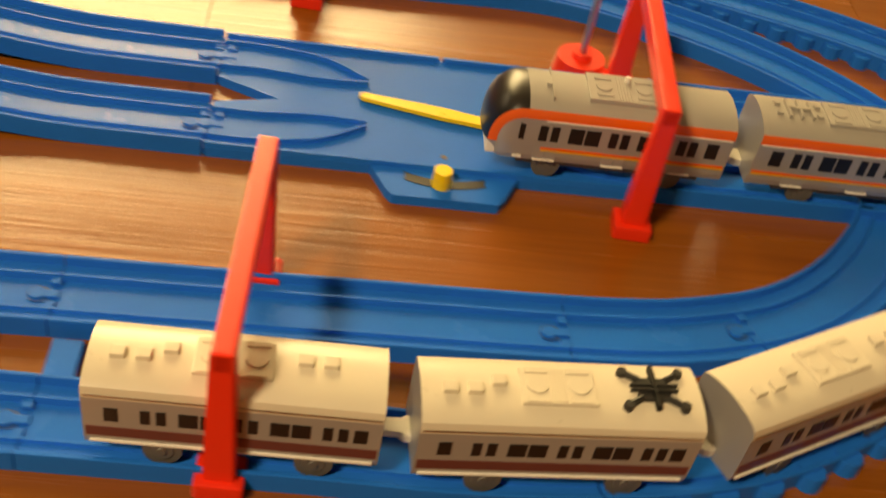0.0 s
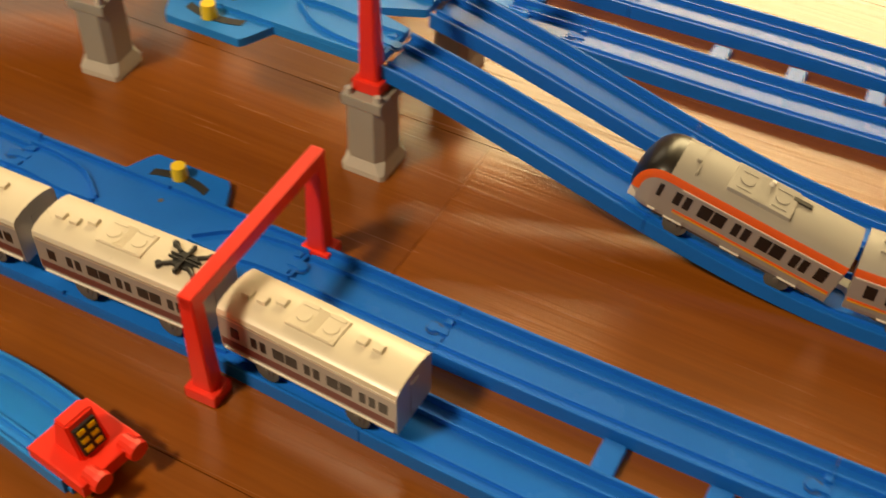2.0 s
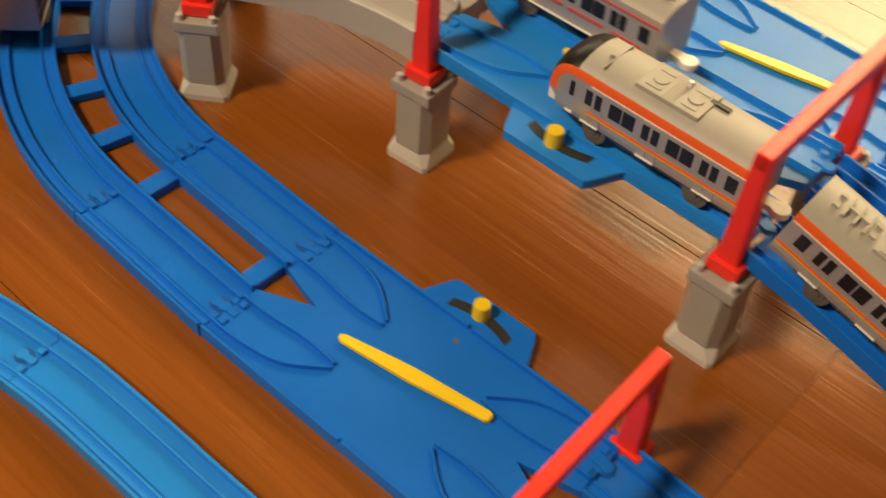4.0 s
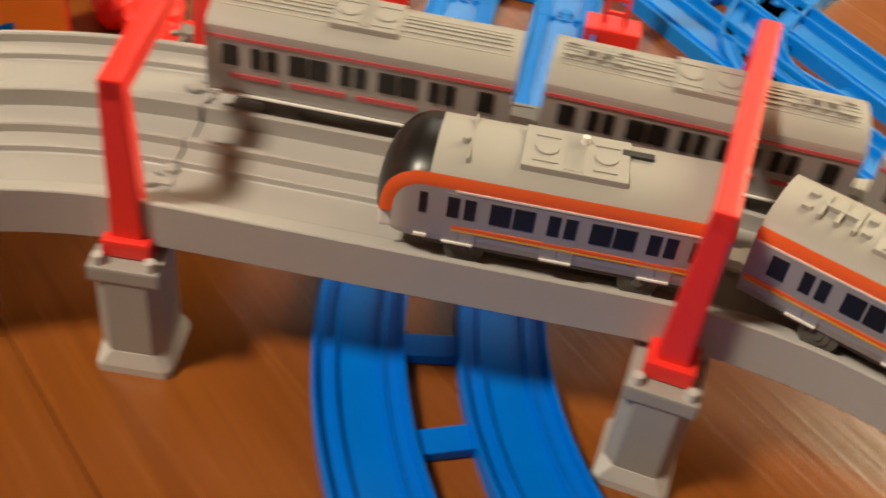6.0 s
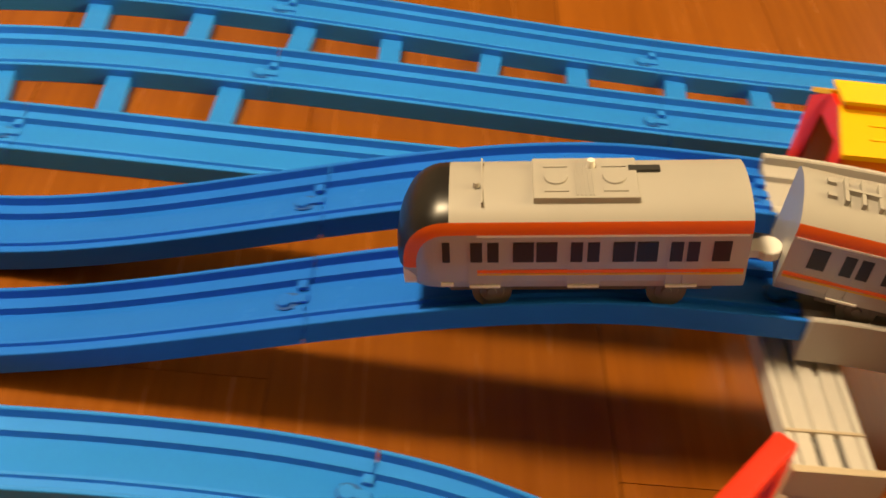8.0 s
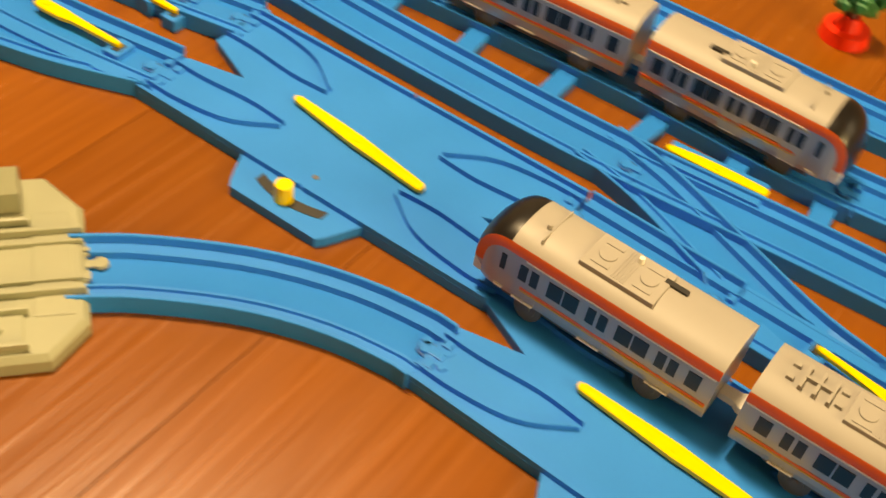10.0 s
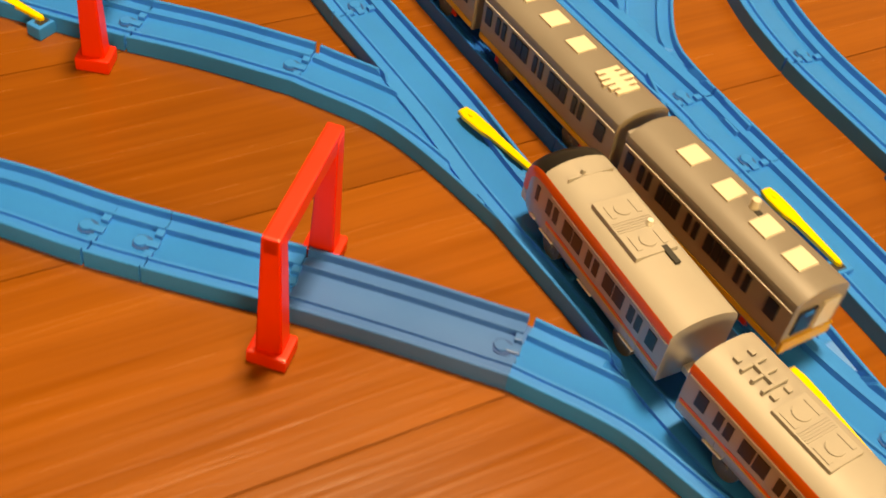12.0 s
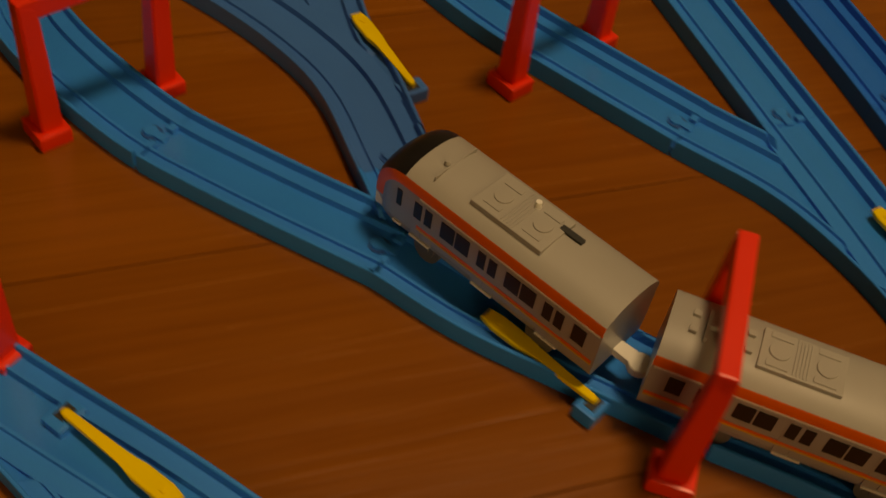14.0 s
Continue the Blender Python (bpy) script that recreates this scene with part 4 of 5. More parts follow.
    for x, y, h in ((-0.7280, 0.3770, 235), (-1.0480, 0.1150, 45)):
        b = thing("switch_blade_plate", "yellow switch blade on a blue toy turnout", "toy switch", pose(*yard(x, y), 0, 0, h), group="loose switch blades")
        part("switch_blade", lever_bm(0.058, 0.006, 0.0084), YELLOW, b)
        bm = bmesh.new()
        box(bm, -0.028, 0.028, -0.010, 0.010, 0.0, 0.0082, 0.0005)
        part("plate", bm, BLUE_PALE, b)
    # yard lines
    way_dg = smooth_line([a_line(0.776, -0.006), yard(-0.8274, 0.0167), yard(-0.8751, -0.0475), yard(-0.9225, -0.1132), yard(-0.9575, -0.1551), yard(-0.9862, -0.1930), yard(-1.0192, -0.2379)])
    branch_d = smooth_line([a_line(0.776, -0.006), yard(-0.8000, 0.0370), yard(-0.8183, -0.0111), yard(-0.8241, -0.0696)])
    turnout(way_dg.cut(0, 0.175), branch_d, (*yard(-0.8170, 0.0410)[:2], 54), mat=BLUE_PALE)
    h1 = smooth_line([yard(-0.8241, -0.0696), yard(-0.8196, -0.1237), yard(-0.8137, -0.1754)])
    single_track(h1, "dusty translucent blue half-length toy track piece", BLUE_SMOKE, (0.108,))
    h2 = smooth_line([yard(-0.8137, -0.1754), yard(-0.8007, -0.2610), yard(-0.7972, -0.3119), yard(-0.7930, -0.3424), yard(-0.7864, -0.4300)])
    single_track(h2, mat=BLUE_PALE, lengths=(0.066, 0.027, 0.066, 0.02, 0.10))
    stem_h = smooth_line([yard(-0.7830, -0.6100), yard(-0.7850, -0.5450), yard(-0.7870, -0.4900), yard(-0.7864, -0.4300)])
    branch_h = smooth_line([yard(-0.7830, -0.6100), yard(-0.7805, -0.5450), yard(-0.7650, -0.4780), yard(-0.7410, -0.4310)])
    turnout(stem_h, branch_h, (*yard(-0.7895, -0.5110)[:2], 266), mat=BLUE_PALE)
    single_track(smooth_line([yard(-0.7800, -0.7400), yard(-0.7815, -0.6750), yard(-0.7830, -0.6105)]), mat=BLUE_PALE)
    # turnout where the train leaves the straight way
    stem_g = way_dg.cut(0.1755, None)
    branch_g = smooth_line([stem_g.at(0.0), stem_g.at(0.045), yard(-0.9475, -0.1748), yard(-0.9553, -0.2428)])
    turnout(stem_g, branch_g, (*yard(-0.9490, -0.1265)[:2], 62), mat=BLUE_PALE)
    single_track(smooth_line([yard(-0.9553, -0.2428), yard(-0.9501, -0.2966), yard(-0.9428, -0.3383)]), mat=BLUE_PALE, lengths=(0.108,))
    stem_f = smooth_line([yard(-0.9428, -0.3383), yard(-0.9361, -0.3977), yard(-0.9314, -0.4440), yard(-0.9330, -0.4882)])
    branch_f = smooth_line([yard(-0.9428, -0.3383), yard(-0.9393, -0.3809), yard(-0.9416, -0.4282), yard(-0.9555, -0.4853), yard(-0.9750, -0.5157)])
    turnout(stem_f, branch_f, (*yard(-0.9205, -0.4095)[:2], 80), mat=BLUE_PALE)
    single_track(smooth_line([yard(-0.9330, -0.4882), yard(-0.9255, -0.5692), yard(-0.9248, -0.6266), yard(-0.9422, -0.7058), yard(-0.9742, -0.7556)]), mat=BLUE_PALE, lengths=(0.12, 0.216))
    stem_b = smooth_line([yard(-0.9750, -0.5157), yard(-1.0073, -0.5625), yard(-1.0218, -0.6059), yard(-1.0284, -0.6587), yard(-1.0279, -0.7230)])
    branch_b = smooth_line([yard(-0.9750, -0.5157), yard(-1.0078, -0.5555), yard(-1.0359, -0.5947), yard(-1.0745, -0.6358)])
    turnout(stem_b, branch_b, (*yard(-1.0360, -0.5645)[:2], 63.9), mat=BLUE_SMOKE)
    # the straight way beyond
    single_track(smooth_line([yard(-1.0192, -0.2379), yard(-1.0419, -0.2673)]), mat=BLUE_PALE, lengths=(0.05,))
    stem_k = smooth_line([yard(-1.0419, -0.2673), yard(-1.0873, -0.3257), yard(-1.1266, -0.3784)])
    branch_k = smooth_line([yard(-1.0419, -0.2673), yard(-1.0674, -0.3088), yard(-1.0864, -0.3610), yard(-1.0898, -0.4176)])
    turnout(stem_k, branch_k, (*yard(-1.0780, -0.2970)[:2], 60.7), mat=BLUE_PALE)
    single_track(smooth_line([yard(-1.0898, -0.4176), yard(-1.0962, -0.4857), yard(-1.1032, -0.5396), yard(-1.1234, -0.6124)]), mat=BLUE_PALE)
    single_track(smooth_line([yard(-1.1266, -0.3784), yard(-1.1796, -0.4492), yard(-1.2377, -0.5272)]), mat=BLUE_PALE)
    e_all = smooth_line([a_line(0.776, 0.06), yard(-0.8747, 0.0559), yard(-0.9092, 0.0084), yard(-0.9813, -0.0890), yard(-1.0563, -0.1884), yard(-1.1320, -0.2828), yard(-1.1968, -0.3604), yard(-1.2733, -0.4579)])
    single_track(e_all.cut(0.0005, 0.035), mat=BLUE_PALE, lengths=(0.05,))
    single_track(e_all.cut(0.165, None), mat=BLUE, lengths=(0.10, 0.216))
    # turnout on the line of the yellow sill train
    turnout(e_all.cut(0.035, 0.165), smooth_line([yard(-0.8527, 0.0883), yard(-0.8976, 0.0399), yard(-0.9440, -0.0056), yard(-0.9939, -0.0540), yard(-1.0389, -0.0852)]), (*yard(-0.8515, 0.0680)[:2], 53), mat=BLUE_PALE)
    stem_r = smooth_line([(-1.0405, -0.0423), (-1.0715, -0.0850), (-1.1094, -0.1365), (-1.1693, -0.2174), (-1.2572, -0.3305)])
    branch_r = smooth_line([(-1.0192, -0.0181), (-1.0475, -0.0497), (-1.0765, -0.0769), (-1.1215, -0.0930), (-1.1802, -0.1035)])
    turnout(stem_r, branch_r, (-0.9665, 0.0340, 52), mat=BLUE_PALE)
    single_track(smooth_line([(-1.1802, -0.1035), (-1.2606, -0.1190), (-1.3438, -0.1480)]), mat=BLUE_PALE)
    # the washer's line
    n_to = a_line(0.558, -0.06)
    wash_in = smooth_line([n_to, yard(-0.5988, 0.2225), yard(-0.6229, 0.1827), yard(-0.6376, 0.1388), yard(-0.6431, 0.0887), yard(-0.6413, 0.0595)])
    single_track(wash_in, mat=BLUE_PALE)
    wash_out = smooth_line([(-0.6090, -0.1445), (-0.6140, -0.2021), (-0.6340, -0.2589), (-0.6690, -0.3220), (-0.7070, -0.3790), (-0.7405, -0.4300)])
    single_track(wash_out, mat=BLUE_PALE)


def bend_right(p, h, r, deg, n=12):
    c = p + way(h - 90) * r
    return [c + way(h + 90 - deg * k / n) * r for k in range(1, n + 1)]


def link_rung(line, s, gap):
    """A loose rung piece that ties two neighbouring tracks."""
    t = thing("track_tie", "blue plastic rung tying two toy tracks", "toy track", joint_pose(line, s), group="track rungs")
    bm = bmesh.new()
    box(bm, -0.006, 0.006, -gap + 0.0192, -0.0192, 0.0, 0.0062, 0.0006)
    part("rung", bm, BLUE_BED, t)


def link_between(a, b, s):
    p = a.at(s)
    q = min(b.pts, key=lambda v: (v - p).length)
    d = q - p
    if d.length < 0.042 or d.length > 0.11:
        return
    t = thing("track_tie", "blue plastic rung tying two toy tracks", "toy track", pose(*((p + q) / 2), 0, 0, math.degrees(math.atan2(d.y, d.x))), group="track rungs")
    bm = bmesh.new()
    w = d.length / 2 - 0.0192
    box(bm, -w, w, -0.006, 0.006, 0.0, 0.0062, 0.0006)
    part("rung", bm, BLUE_PALE_BED, t)


def flexible_edges(line):
    """Scalloped edge lugs along a flexible track."""
    t = thing("flexible_track_lugs", "wavy blue lugs of a flexible toy track", "toy track", pose(*line.at(0)), group="flexible track lugs")
    n = int(line.length / 0.018)
    for k in range(n):
        m = joint_pose(line, (k + 0.5) * line.length / n)
        for sgn in (-1, 1):
            bm = bmesh.new()
            rod(bm, (0, sgn * 0.0185, 0.0), (0, sgn * 0.0185, 0.0078), 0.0062, 0.0056, 12)
            ob = part("lug", bm, BLUE, t)
            ob.matrix_local = t.matrix_world.inverted() @ m


# ---- the grey bridge ----
GREY_HALF = [(0.0205, -0.0085), (0.0205, 0.0116), (0.0200, 0.0121), (0.0184, 0.0121), (0.0178, 0.0115), (0.0176, 0.0080), (0.0104, 0.0078), (0.0098, 0.0075), (0.0094, 0.0052), (0.0088, 0.0048)]
GREY_RAIL = GREY_HALF + [(-x, z) for x, z in GREY_HALF[::-1]]


def build_bridge():
    pieces = [
        (smooth_line([GREY_START, *ARC1]), "grey plastic curved double viaduct track on piers"),
        (smooth_line([ARC1_END + way(H1 + 45) * (0.045 * k) for k in range(5)]), "grey plastic straight double viaduct track on piers"),
        (smooth_line([STRAIGHT_END, *ARC2]), "grey plastic curved double viaduct track on piers"),
    ]
    for line, label in pieces:
        t = thing("viaduct_track", label, "toy track", pose(*line.at(0)), group="grey viaduct pieces")
        off = line.at(0)
        fellow = line.beside(0.06)
        for one in (line, fellow):
            bm = bmesh.new()
            cut = one.cut(0.0004, one.length - 0.0004)
            sweep(bm, Line([p - off for p in cut.pts]), GREY_RAIL)
            part("rail_bed", bm, GREY, t)
            add_joint(t, one, 0.0, GREY)
        bm = bmesh.new()
        sweep(bm, Line([p - off for p in line.beside(0.03).pts]), [(0.0098, -0.0135), (0.0098, 0.0040), (-0.0098, 0.0040), (-0.0098, -0.0135)])
        part("web", bm, GREY, t)
        for s in np.linspace(0.03, line.length - 0.03, 5):
            for one in (line, fellow):
                bm = bmesh.new()
                box(bm, -0.0025, 0.0025, 0.0120, 0.0148, 0.0045, 0.0072, 0.0006)
                ob = part("lug", bm, GREY, t)
                ob.matrix_local = t.matrix_world.inverted() @ joint_pose(one, s)


def build_supports():
    spots = [(0.3565, 0.5665, H1), (0.1995, 0.6955, H1 + 5), (0.0635, 0.7420, H1 + 36), (-0.1395, 0.7325, H1 + 48)]
    for x, y, h in spots:
        block_pier(x, y, h)
        p = Vector((x, y, 0)) + way(h - 90) * 0.112
        block_pier(p.x, p.y, h)
        q = Vector((x, y, 0)) + way(h - 90) * 0.118
        n = Vector((x, y, 0)) + way(h - 90) * -0.006
        gantry((n.x, n.y), (q.x, q.y), 0.0580, 0.079, "red plastic wire mast standing on bridge piers")
    gantry((0.5301, 0.1688), (0.6100, 0.2573), label="red plastic wire mast over the double toy track")
    gantry((0.240, 0.402), (0.3169, 0.4982), label="red plastic wire mast over the double toy track")
    gantry((0.7741, 0.1811), (0.8673, 0.2782))
    gantry((0.7559, 0.4243), (0.8528, 0.5238))
    gantry((-0.224, 0.532), (-0.2358, 0.6163))
    gantry(yard(-0.7698, -0.1659)[:2], yard(-0.8460, -0.1741)[:2])
    gantry(yard(-0.9015, -0.3407)[:2], yard(-0.9704, -0.3610)[:2])
    gantry(yard(-0.8910, -0.6540)[:2], yard(-0.9580, -0.6330)[:2])
    gantry(yard(-1.0570, -0.5070)[:2], yard(-1.1280, -0.4860)[:2])
    gantry(yard(-0.7433, -0.5794)[:2], yard(-0.8050, -0.5796)[:2])
    gantry((0.1543, 0.9093), (0.2448, 0.9926), height=0.075)
    # the tan pier under the bridge's end
    t = thing("end_pier", "tan plastic end pier with slotted top beam", "toy pier", pose(-0.2335, 0.6435, 0, 0, 0, 140.5), group="end piers")
    bm = bmesh.new()
    box(bm, -0.0142, 0.012, -0.0120, 0.0115, 0.0, 0.052, 0.0012)
    part("column", bm, TAN, t)
    bm = bmesh.new()
    box(bm, -0.0175, -0.0145, -0.0185, 0.0165, 0.0475, 0.0612, 0.0005)
    box(bm, -0.0150, 0.004, -0.0160, 0.0145, 0.0475, 0.0555, 0.0008)
    part("end_plate", bm, TAN, t)
    bm = bmesh.new()
    box(bm, -0.0145, 0.150, -0.0145, 0.0145, 0.051, 0.0570, 0.0005)
    beam = part("beam", bm, PIER_EDGE, t, "pale grooved beam")
    for y, w in ((-0.0132, 0.0014), (-0.0082, 0.0027), (0.0, 0.0030), (0.0082, 0.0027), (0.0132, 0.0014)):
        bm = bmesh.new()
        box(bm, -0.0143, 0.150, y - w, y + w, 0.0565, 0.0596, 0.0004)
        part("beam_rib", bm, PIER_EDGE, beam)
    bm = bmesh.new()
    box(bm, 0.0010, 0.0022, -0.0146, 0.0146, 0.0565, 0.0604, 0.0003)
    part("cross_bar", bm, TAN, beam)
    for y in (-0.0042, 0.0042):
        bm = bmesh.new()
        box(bm, -0.0142, 0.0008, y - 0.0011, y + 0.0011, 0.0566, 0.0576)
        part("slot", bm, BLACK, beam, "dark slot")
    bm = bmesh.new()
    box(bm, 0.120, 0.146, -0.0135, 0.0135, 0.0, 0.052, 0.0012)
    part("column", bm, TAN, t)


# ---- other toys ----
def build_shed():
    m = pose(-0.312, 0.857, 0, 0, 0, 50.8)
    t = thing("engine_shed", "orange toy engine shed with bright yellow roof", "toy shed", m)
    n = 0.062
    for sgn in (-1, 1):
        bm = bmesh.new()
        box(bm, -n, n, sgn * 0.0245 - 0.002, sgn * 0.0245 + 0.002, 0.0, 0.067, 0.001)
        part("side_wall", bm, ORANGE, t)
        bm = bmesh.new()
        vs = [bm.verts.new(p) for p in ((-n - 0.002, sgn * 0.028, 0.065), (n + 0.002, sgn * 0.028, 0.065), (n + 0.002, sgn * 0.006, 0.079), (-n - 0.002, sgn * 0.006, 0.079), (-n - 0.002, sgn * 0.028, 0.068), (n + 0.002, sgn * 0.028, 0.068), (n + 0.002, sgn * 0.006, 0.082), (-n - 0.002, sgn * 0.006, 0.082))]
        for f in ((0, 1, 2, 3), (7, 6, 5, 4), (0, 4, 5, 1), (1, 5, 6, 2), (2, 6, 7, 3), (3, 7, 4, 0)):
            bm.faces.new([vs[i] for i in f])
        part("roof_slope", bm, SHED_YELLOW, t)
    bm = bmesh.new()
    box(bm, -n, n, -0.0078, 0.0078, 0.078, 0.0842, 0.0006)
    ridge = part("ridge", bm, ORANGE, t)
    bm = bmesh.new()
    box(bm, -n - 0.002, n + 0.002, -0.0092, 0.0092, 0.0840, 0.0866, 0.0007)
    part("ridge_cap", bm, SHED_YELLOW, ridge, "yellow ridge cap")
    for sgn in (-1, 1):
        for q in (0.38, 0.66):
            bm = bmesh.new()
            rod(bm, (-n + 0.012, sgn * (0.006 + 0.022 * q), 0.0821 - 0.014 * q), (n - 0.012, sgn * (0.006 + 0.022 * q), 0.0821 - 0.014 * q), 0.0006, None, 6)
            part("roof_rib", bm, SHED_YELLOW, t)
    for end in (-1, 1):
        bm = bmesh.new()
        outline = [(-0.0262, 0.0), (-0.0262, 0.064), (-0.006, 0.080), (0.006, 0.080), (0.0262, 0.064), (0.0262, 0.0), (0.0200, 0.0), (0.0200, 0.054), (0.0150, 0.066), (-0.0150, 0.066), (-0.0200, 0.054), (-0.0200, 0.0)]
        a = [bm.verts.new((end * n - 0.002, y, z)) for y, z in outline]
        b = [bm.verts.new((end * n + 0.002, y, z)) for y, z in outline]
        k = len(outline)
        bm.faces.new(a)
        bm.faces.new(b[::-1])
        for i in range(k):
            bm.faces.new((a[i], b[i], b[(i + 1) % k], a[(i + 1) % k]))
        bmesh.ops.triangulate(bm, faces=[f for f in bm.faces if len(f.verts) > 4])
        part("gable", bm, RED, t, "red arched end frame")
    for x, sgn in ((-0.03, -1), (0.0, -1), (0.03, -1), (-0.03, 1), (0.0, 1), (0.03, 1)):
        bm = bmesh.new()
        box(bm, x - 0.006, x + 0.006, sgn * 0.0266 - 0.0004, sgn * 0.0266 + 0.0004, 0.030, 0.044, 0.0003)
        part("side_window", bm, BLUE, t, "blue side opening")
    for ob in t.children_recursive:
        ob.data.transform(Matrix.Diagonal((1, 1, 0.92, 1)))


def build_red_scenery():
    rng = random.Random(9)
    t = thing("lumpy_bush_row", "bright red lumpy plastic bush row with dark spoked knobs", "toy bush", pose(-0.285, 0.984, 0, 0, 0, 137.5))
    for k in range(5):
        x = -0.116 + 0.058 * k
        bm = bmesh.new()
        for j in range(7):
            a = math.tau * j / 7
            bmesh.ops.create_icosphere(bm, subdivisions=2, radius=0.0095 + 0.004 * rng.random(), matrix=Matrix.Translation((x + 0.021 * math.cos(a), 0.015 * math.sin(a), 0.009 + 0.007 * rng.random())))
        bmesh.ops.create_icosphere(bm, subdivisions=2, radius=0.016, matrix=Matrix.Translation((x, 0, 0.012)))
        bush = part("bush", bm, RED, t)
        bm = bmesh.new()
        rod(bm, (x, -0.004, 0.024), (x, -0.005, 0.0305), 0.0062, 0.0050, 14)
        for j in range(6):
            a = math.tau * j / 6
            rod(bm, (x, -0.005, 0.0290), (x + 0.0095 * math.cos(a), -0.005 + 0.0095 * math.sin(a), 0.0275), 0.0017, None, 6)
        part("spoked_knob", bm, ROOF_DARK, bush, "dark spoked knob")
    # crossing frames
    for x, y, h in ((-0.128, 1.026, 4), (0.008, 1.032, 4)):
        c = thing("crossing_signal", "red plastic crossing post with ladder arm", "toy signal", pose(x, y, 0, 0, 0, h), group="red crossing posts")
        bm = bmesh.new()
        box(bm, -0.016, 0.016, -0.009, 0.009, 0.0, 0.014, 0.0015)
        part("base", bm, RED, c)
        bm = bmesh.new()
        for sx in (-0.006, 0.006):
            rod(bm, (sx, 0, 0.012), (sx, 0, 0.075), 0.0014, None, 8)
        for k in range(6):
            box(bm, -0.007, 0.007, -0.001, 0.001, 0.020 + 0.009 * k, 0.022 + 0.009 * k)
        part("ladder_post", bm, RED, c)
        bm = bmesh.new()
        box(bm, -0.012, 0.012, -0.003, 0.003, 0.070, 0.078, 0.001)
        part("signal_head", bm, RED, c)
    # buffer stop
    b = thing("buffer_stop", "red plastic buffer stop with black and yellow panel", "toy buffer", pose(0.184, 0.376, 0.0085, 0, 0, -48))
    bm = bmesh.new()
    box(bm, -0.018, 0.020, -0.0185, 0.0185, 0.0, 0.009, 0.0012)
    part("base", bm, RED, b)
    bm = bmesh.new()
    vs = [bm.verts.new(p) for p in ((-0.010, -0.009, 0.008), (0.010, -0.009, 0.008), (0.010, 0.009, 0.008), (-0.010, 0.009, 0.008), (-0.005, -0.008, 0.030), (0.003, -0.008, 0.030), (0.003, 0.008, 0.030), (-0.005, 0.008, 0.030))]
    for f in ((3, 2, 1, 0), (4, 5, 6, 7), (0, 1, 5, 4), (1, 2, 6, 5), (2, 3, 7, 6), (3, 0, 4, 7)):
        bm.faces.new([vs[i] for i in f])
    bmesh.ops.bevel(bm, geom=list(bm.edges), offset=0.001, segments=2, affect="EDGES")
    part("upright", bm, RED, b)
    bm = bmesh.new()
    box(bm, -0.0010, 0.0010, -0.0062, 0.0062, -0.008, 0.008)
    panel = part("panel", bm, BLACK, b, "black panel", pose(0.0073, 0, 0.019, 0, -17, 0))
    bm = bmesh.new()
    for k in (-1, 0, 1):
        box(bm, 0.0008, 0.0014, -0.005, -0.001, k * 0.005 - 0.0012, k * 0.005 + 0.0012)
        box(bm, 0.0008, 0.0014, 0.001, 0.005, k * 0.005 - 0.0012, k * 0.005 + 0.0012)
    part("bar", bm, YELLOW, panel, "yellow bars")
    for sy in (-1, 1):
        bm = bmesh.new()
        rod(bm, (0.016, sy * 0.011, 0.010), (0.024, sy * 0.011, 0.010), 0.0042, 0.0042, 12)
        rod(bm, (0.024, sy * 0.011, 0.010), (0.027, sy * 0.011, 0.010), 0.0058, 0.0054, 12)
        part("buffer", bm, RED, b)


def pole_lamp(x, y):
    t = thing("pole_stand", "steel rod standing on a round red base", "toy pole", pose(x, y, 0))
    bm = bmesh.new()
    rod(bm, (0, 0, 0.0), (0, 0, 0.010), 0.0155, 0.0140, 24)
    rod(bm, (0, 0, 0.010), (0, 0, 0.013), 0.0060, 0.0050, 16)
    part("base", bm, RED, t, "round red base")
    bm = bmesh.new()
    rod(bm, (0, 0, 0.010), (0.002, 0, 0.084), 0.0020, 0.0020, 12)
    rod(bm, (0.002, 0, 0.080), (0.0021, 0, 0.086), 0.0040, 0.0036, 14)
    part("rod", bm, METAL, t, "bare steel rod")


def toy_tree(x, y, seed, base):
    rng = random.Random(seed)
    t = thing("toy_tree", "green plastic toy tree on a round base", "toy tree", pose(x, y, 0), group="toy trees")
    bm = bmesh.new()
    rod(bm, (0, 0, 0), (0, 0, 0.008), 0.0165, 0.0150, 22)
    rod(bm, (0, 0, 0.008), (0, 0, 0.016), 0.0085, 0.0060, 14)
    part("base", bm, base, t)
    bm = bmesh.new()
    rod(bm, (0, 0, 0.012), (0, 0, 0.030), 0.0035, 0.0028, 10)
    part("trunk", bm, MAROON, t)
    bm = bmesh.new()
    for k in range(46):
        z = 0.022 + 0.040 * rng.random()
        r = 0.017 * (1 - 0.65 * (z - 0.022) / 0.040)
        a = math.tau * rng.random()
        q = math.sqrt(rng.random()) * r
        bmesh.ops.create_icosphere(bm, subdivisions=1, radius=0.0042 + 0.002 * rng.random(), matrix=Matrix.Translation((q * math.cos(a), q * math.sin(a), z)))
    part("crown", bm, FOLIAGE, t)


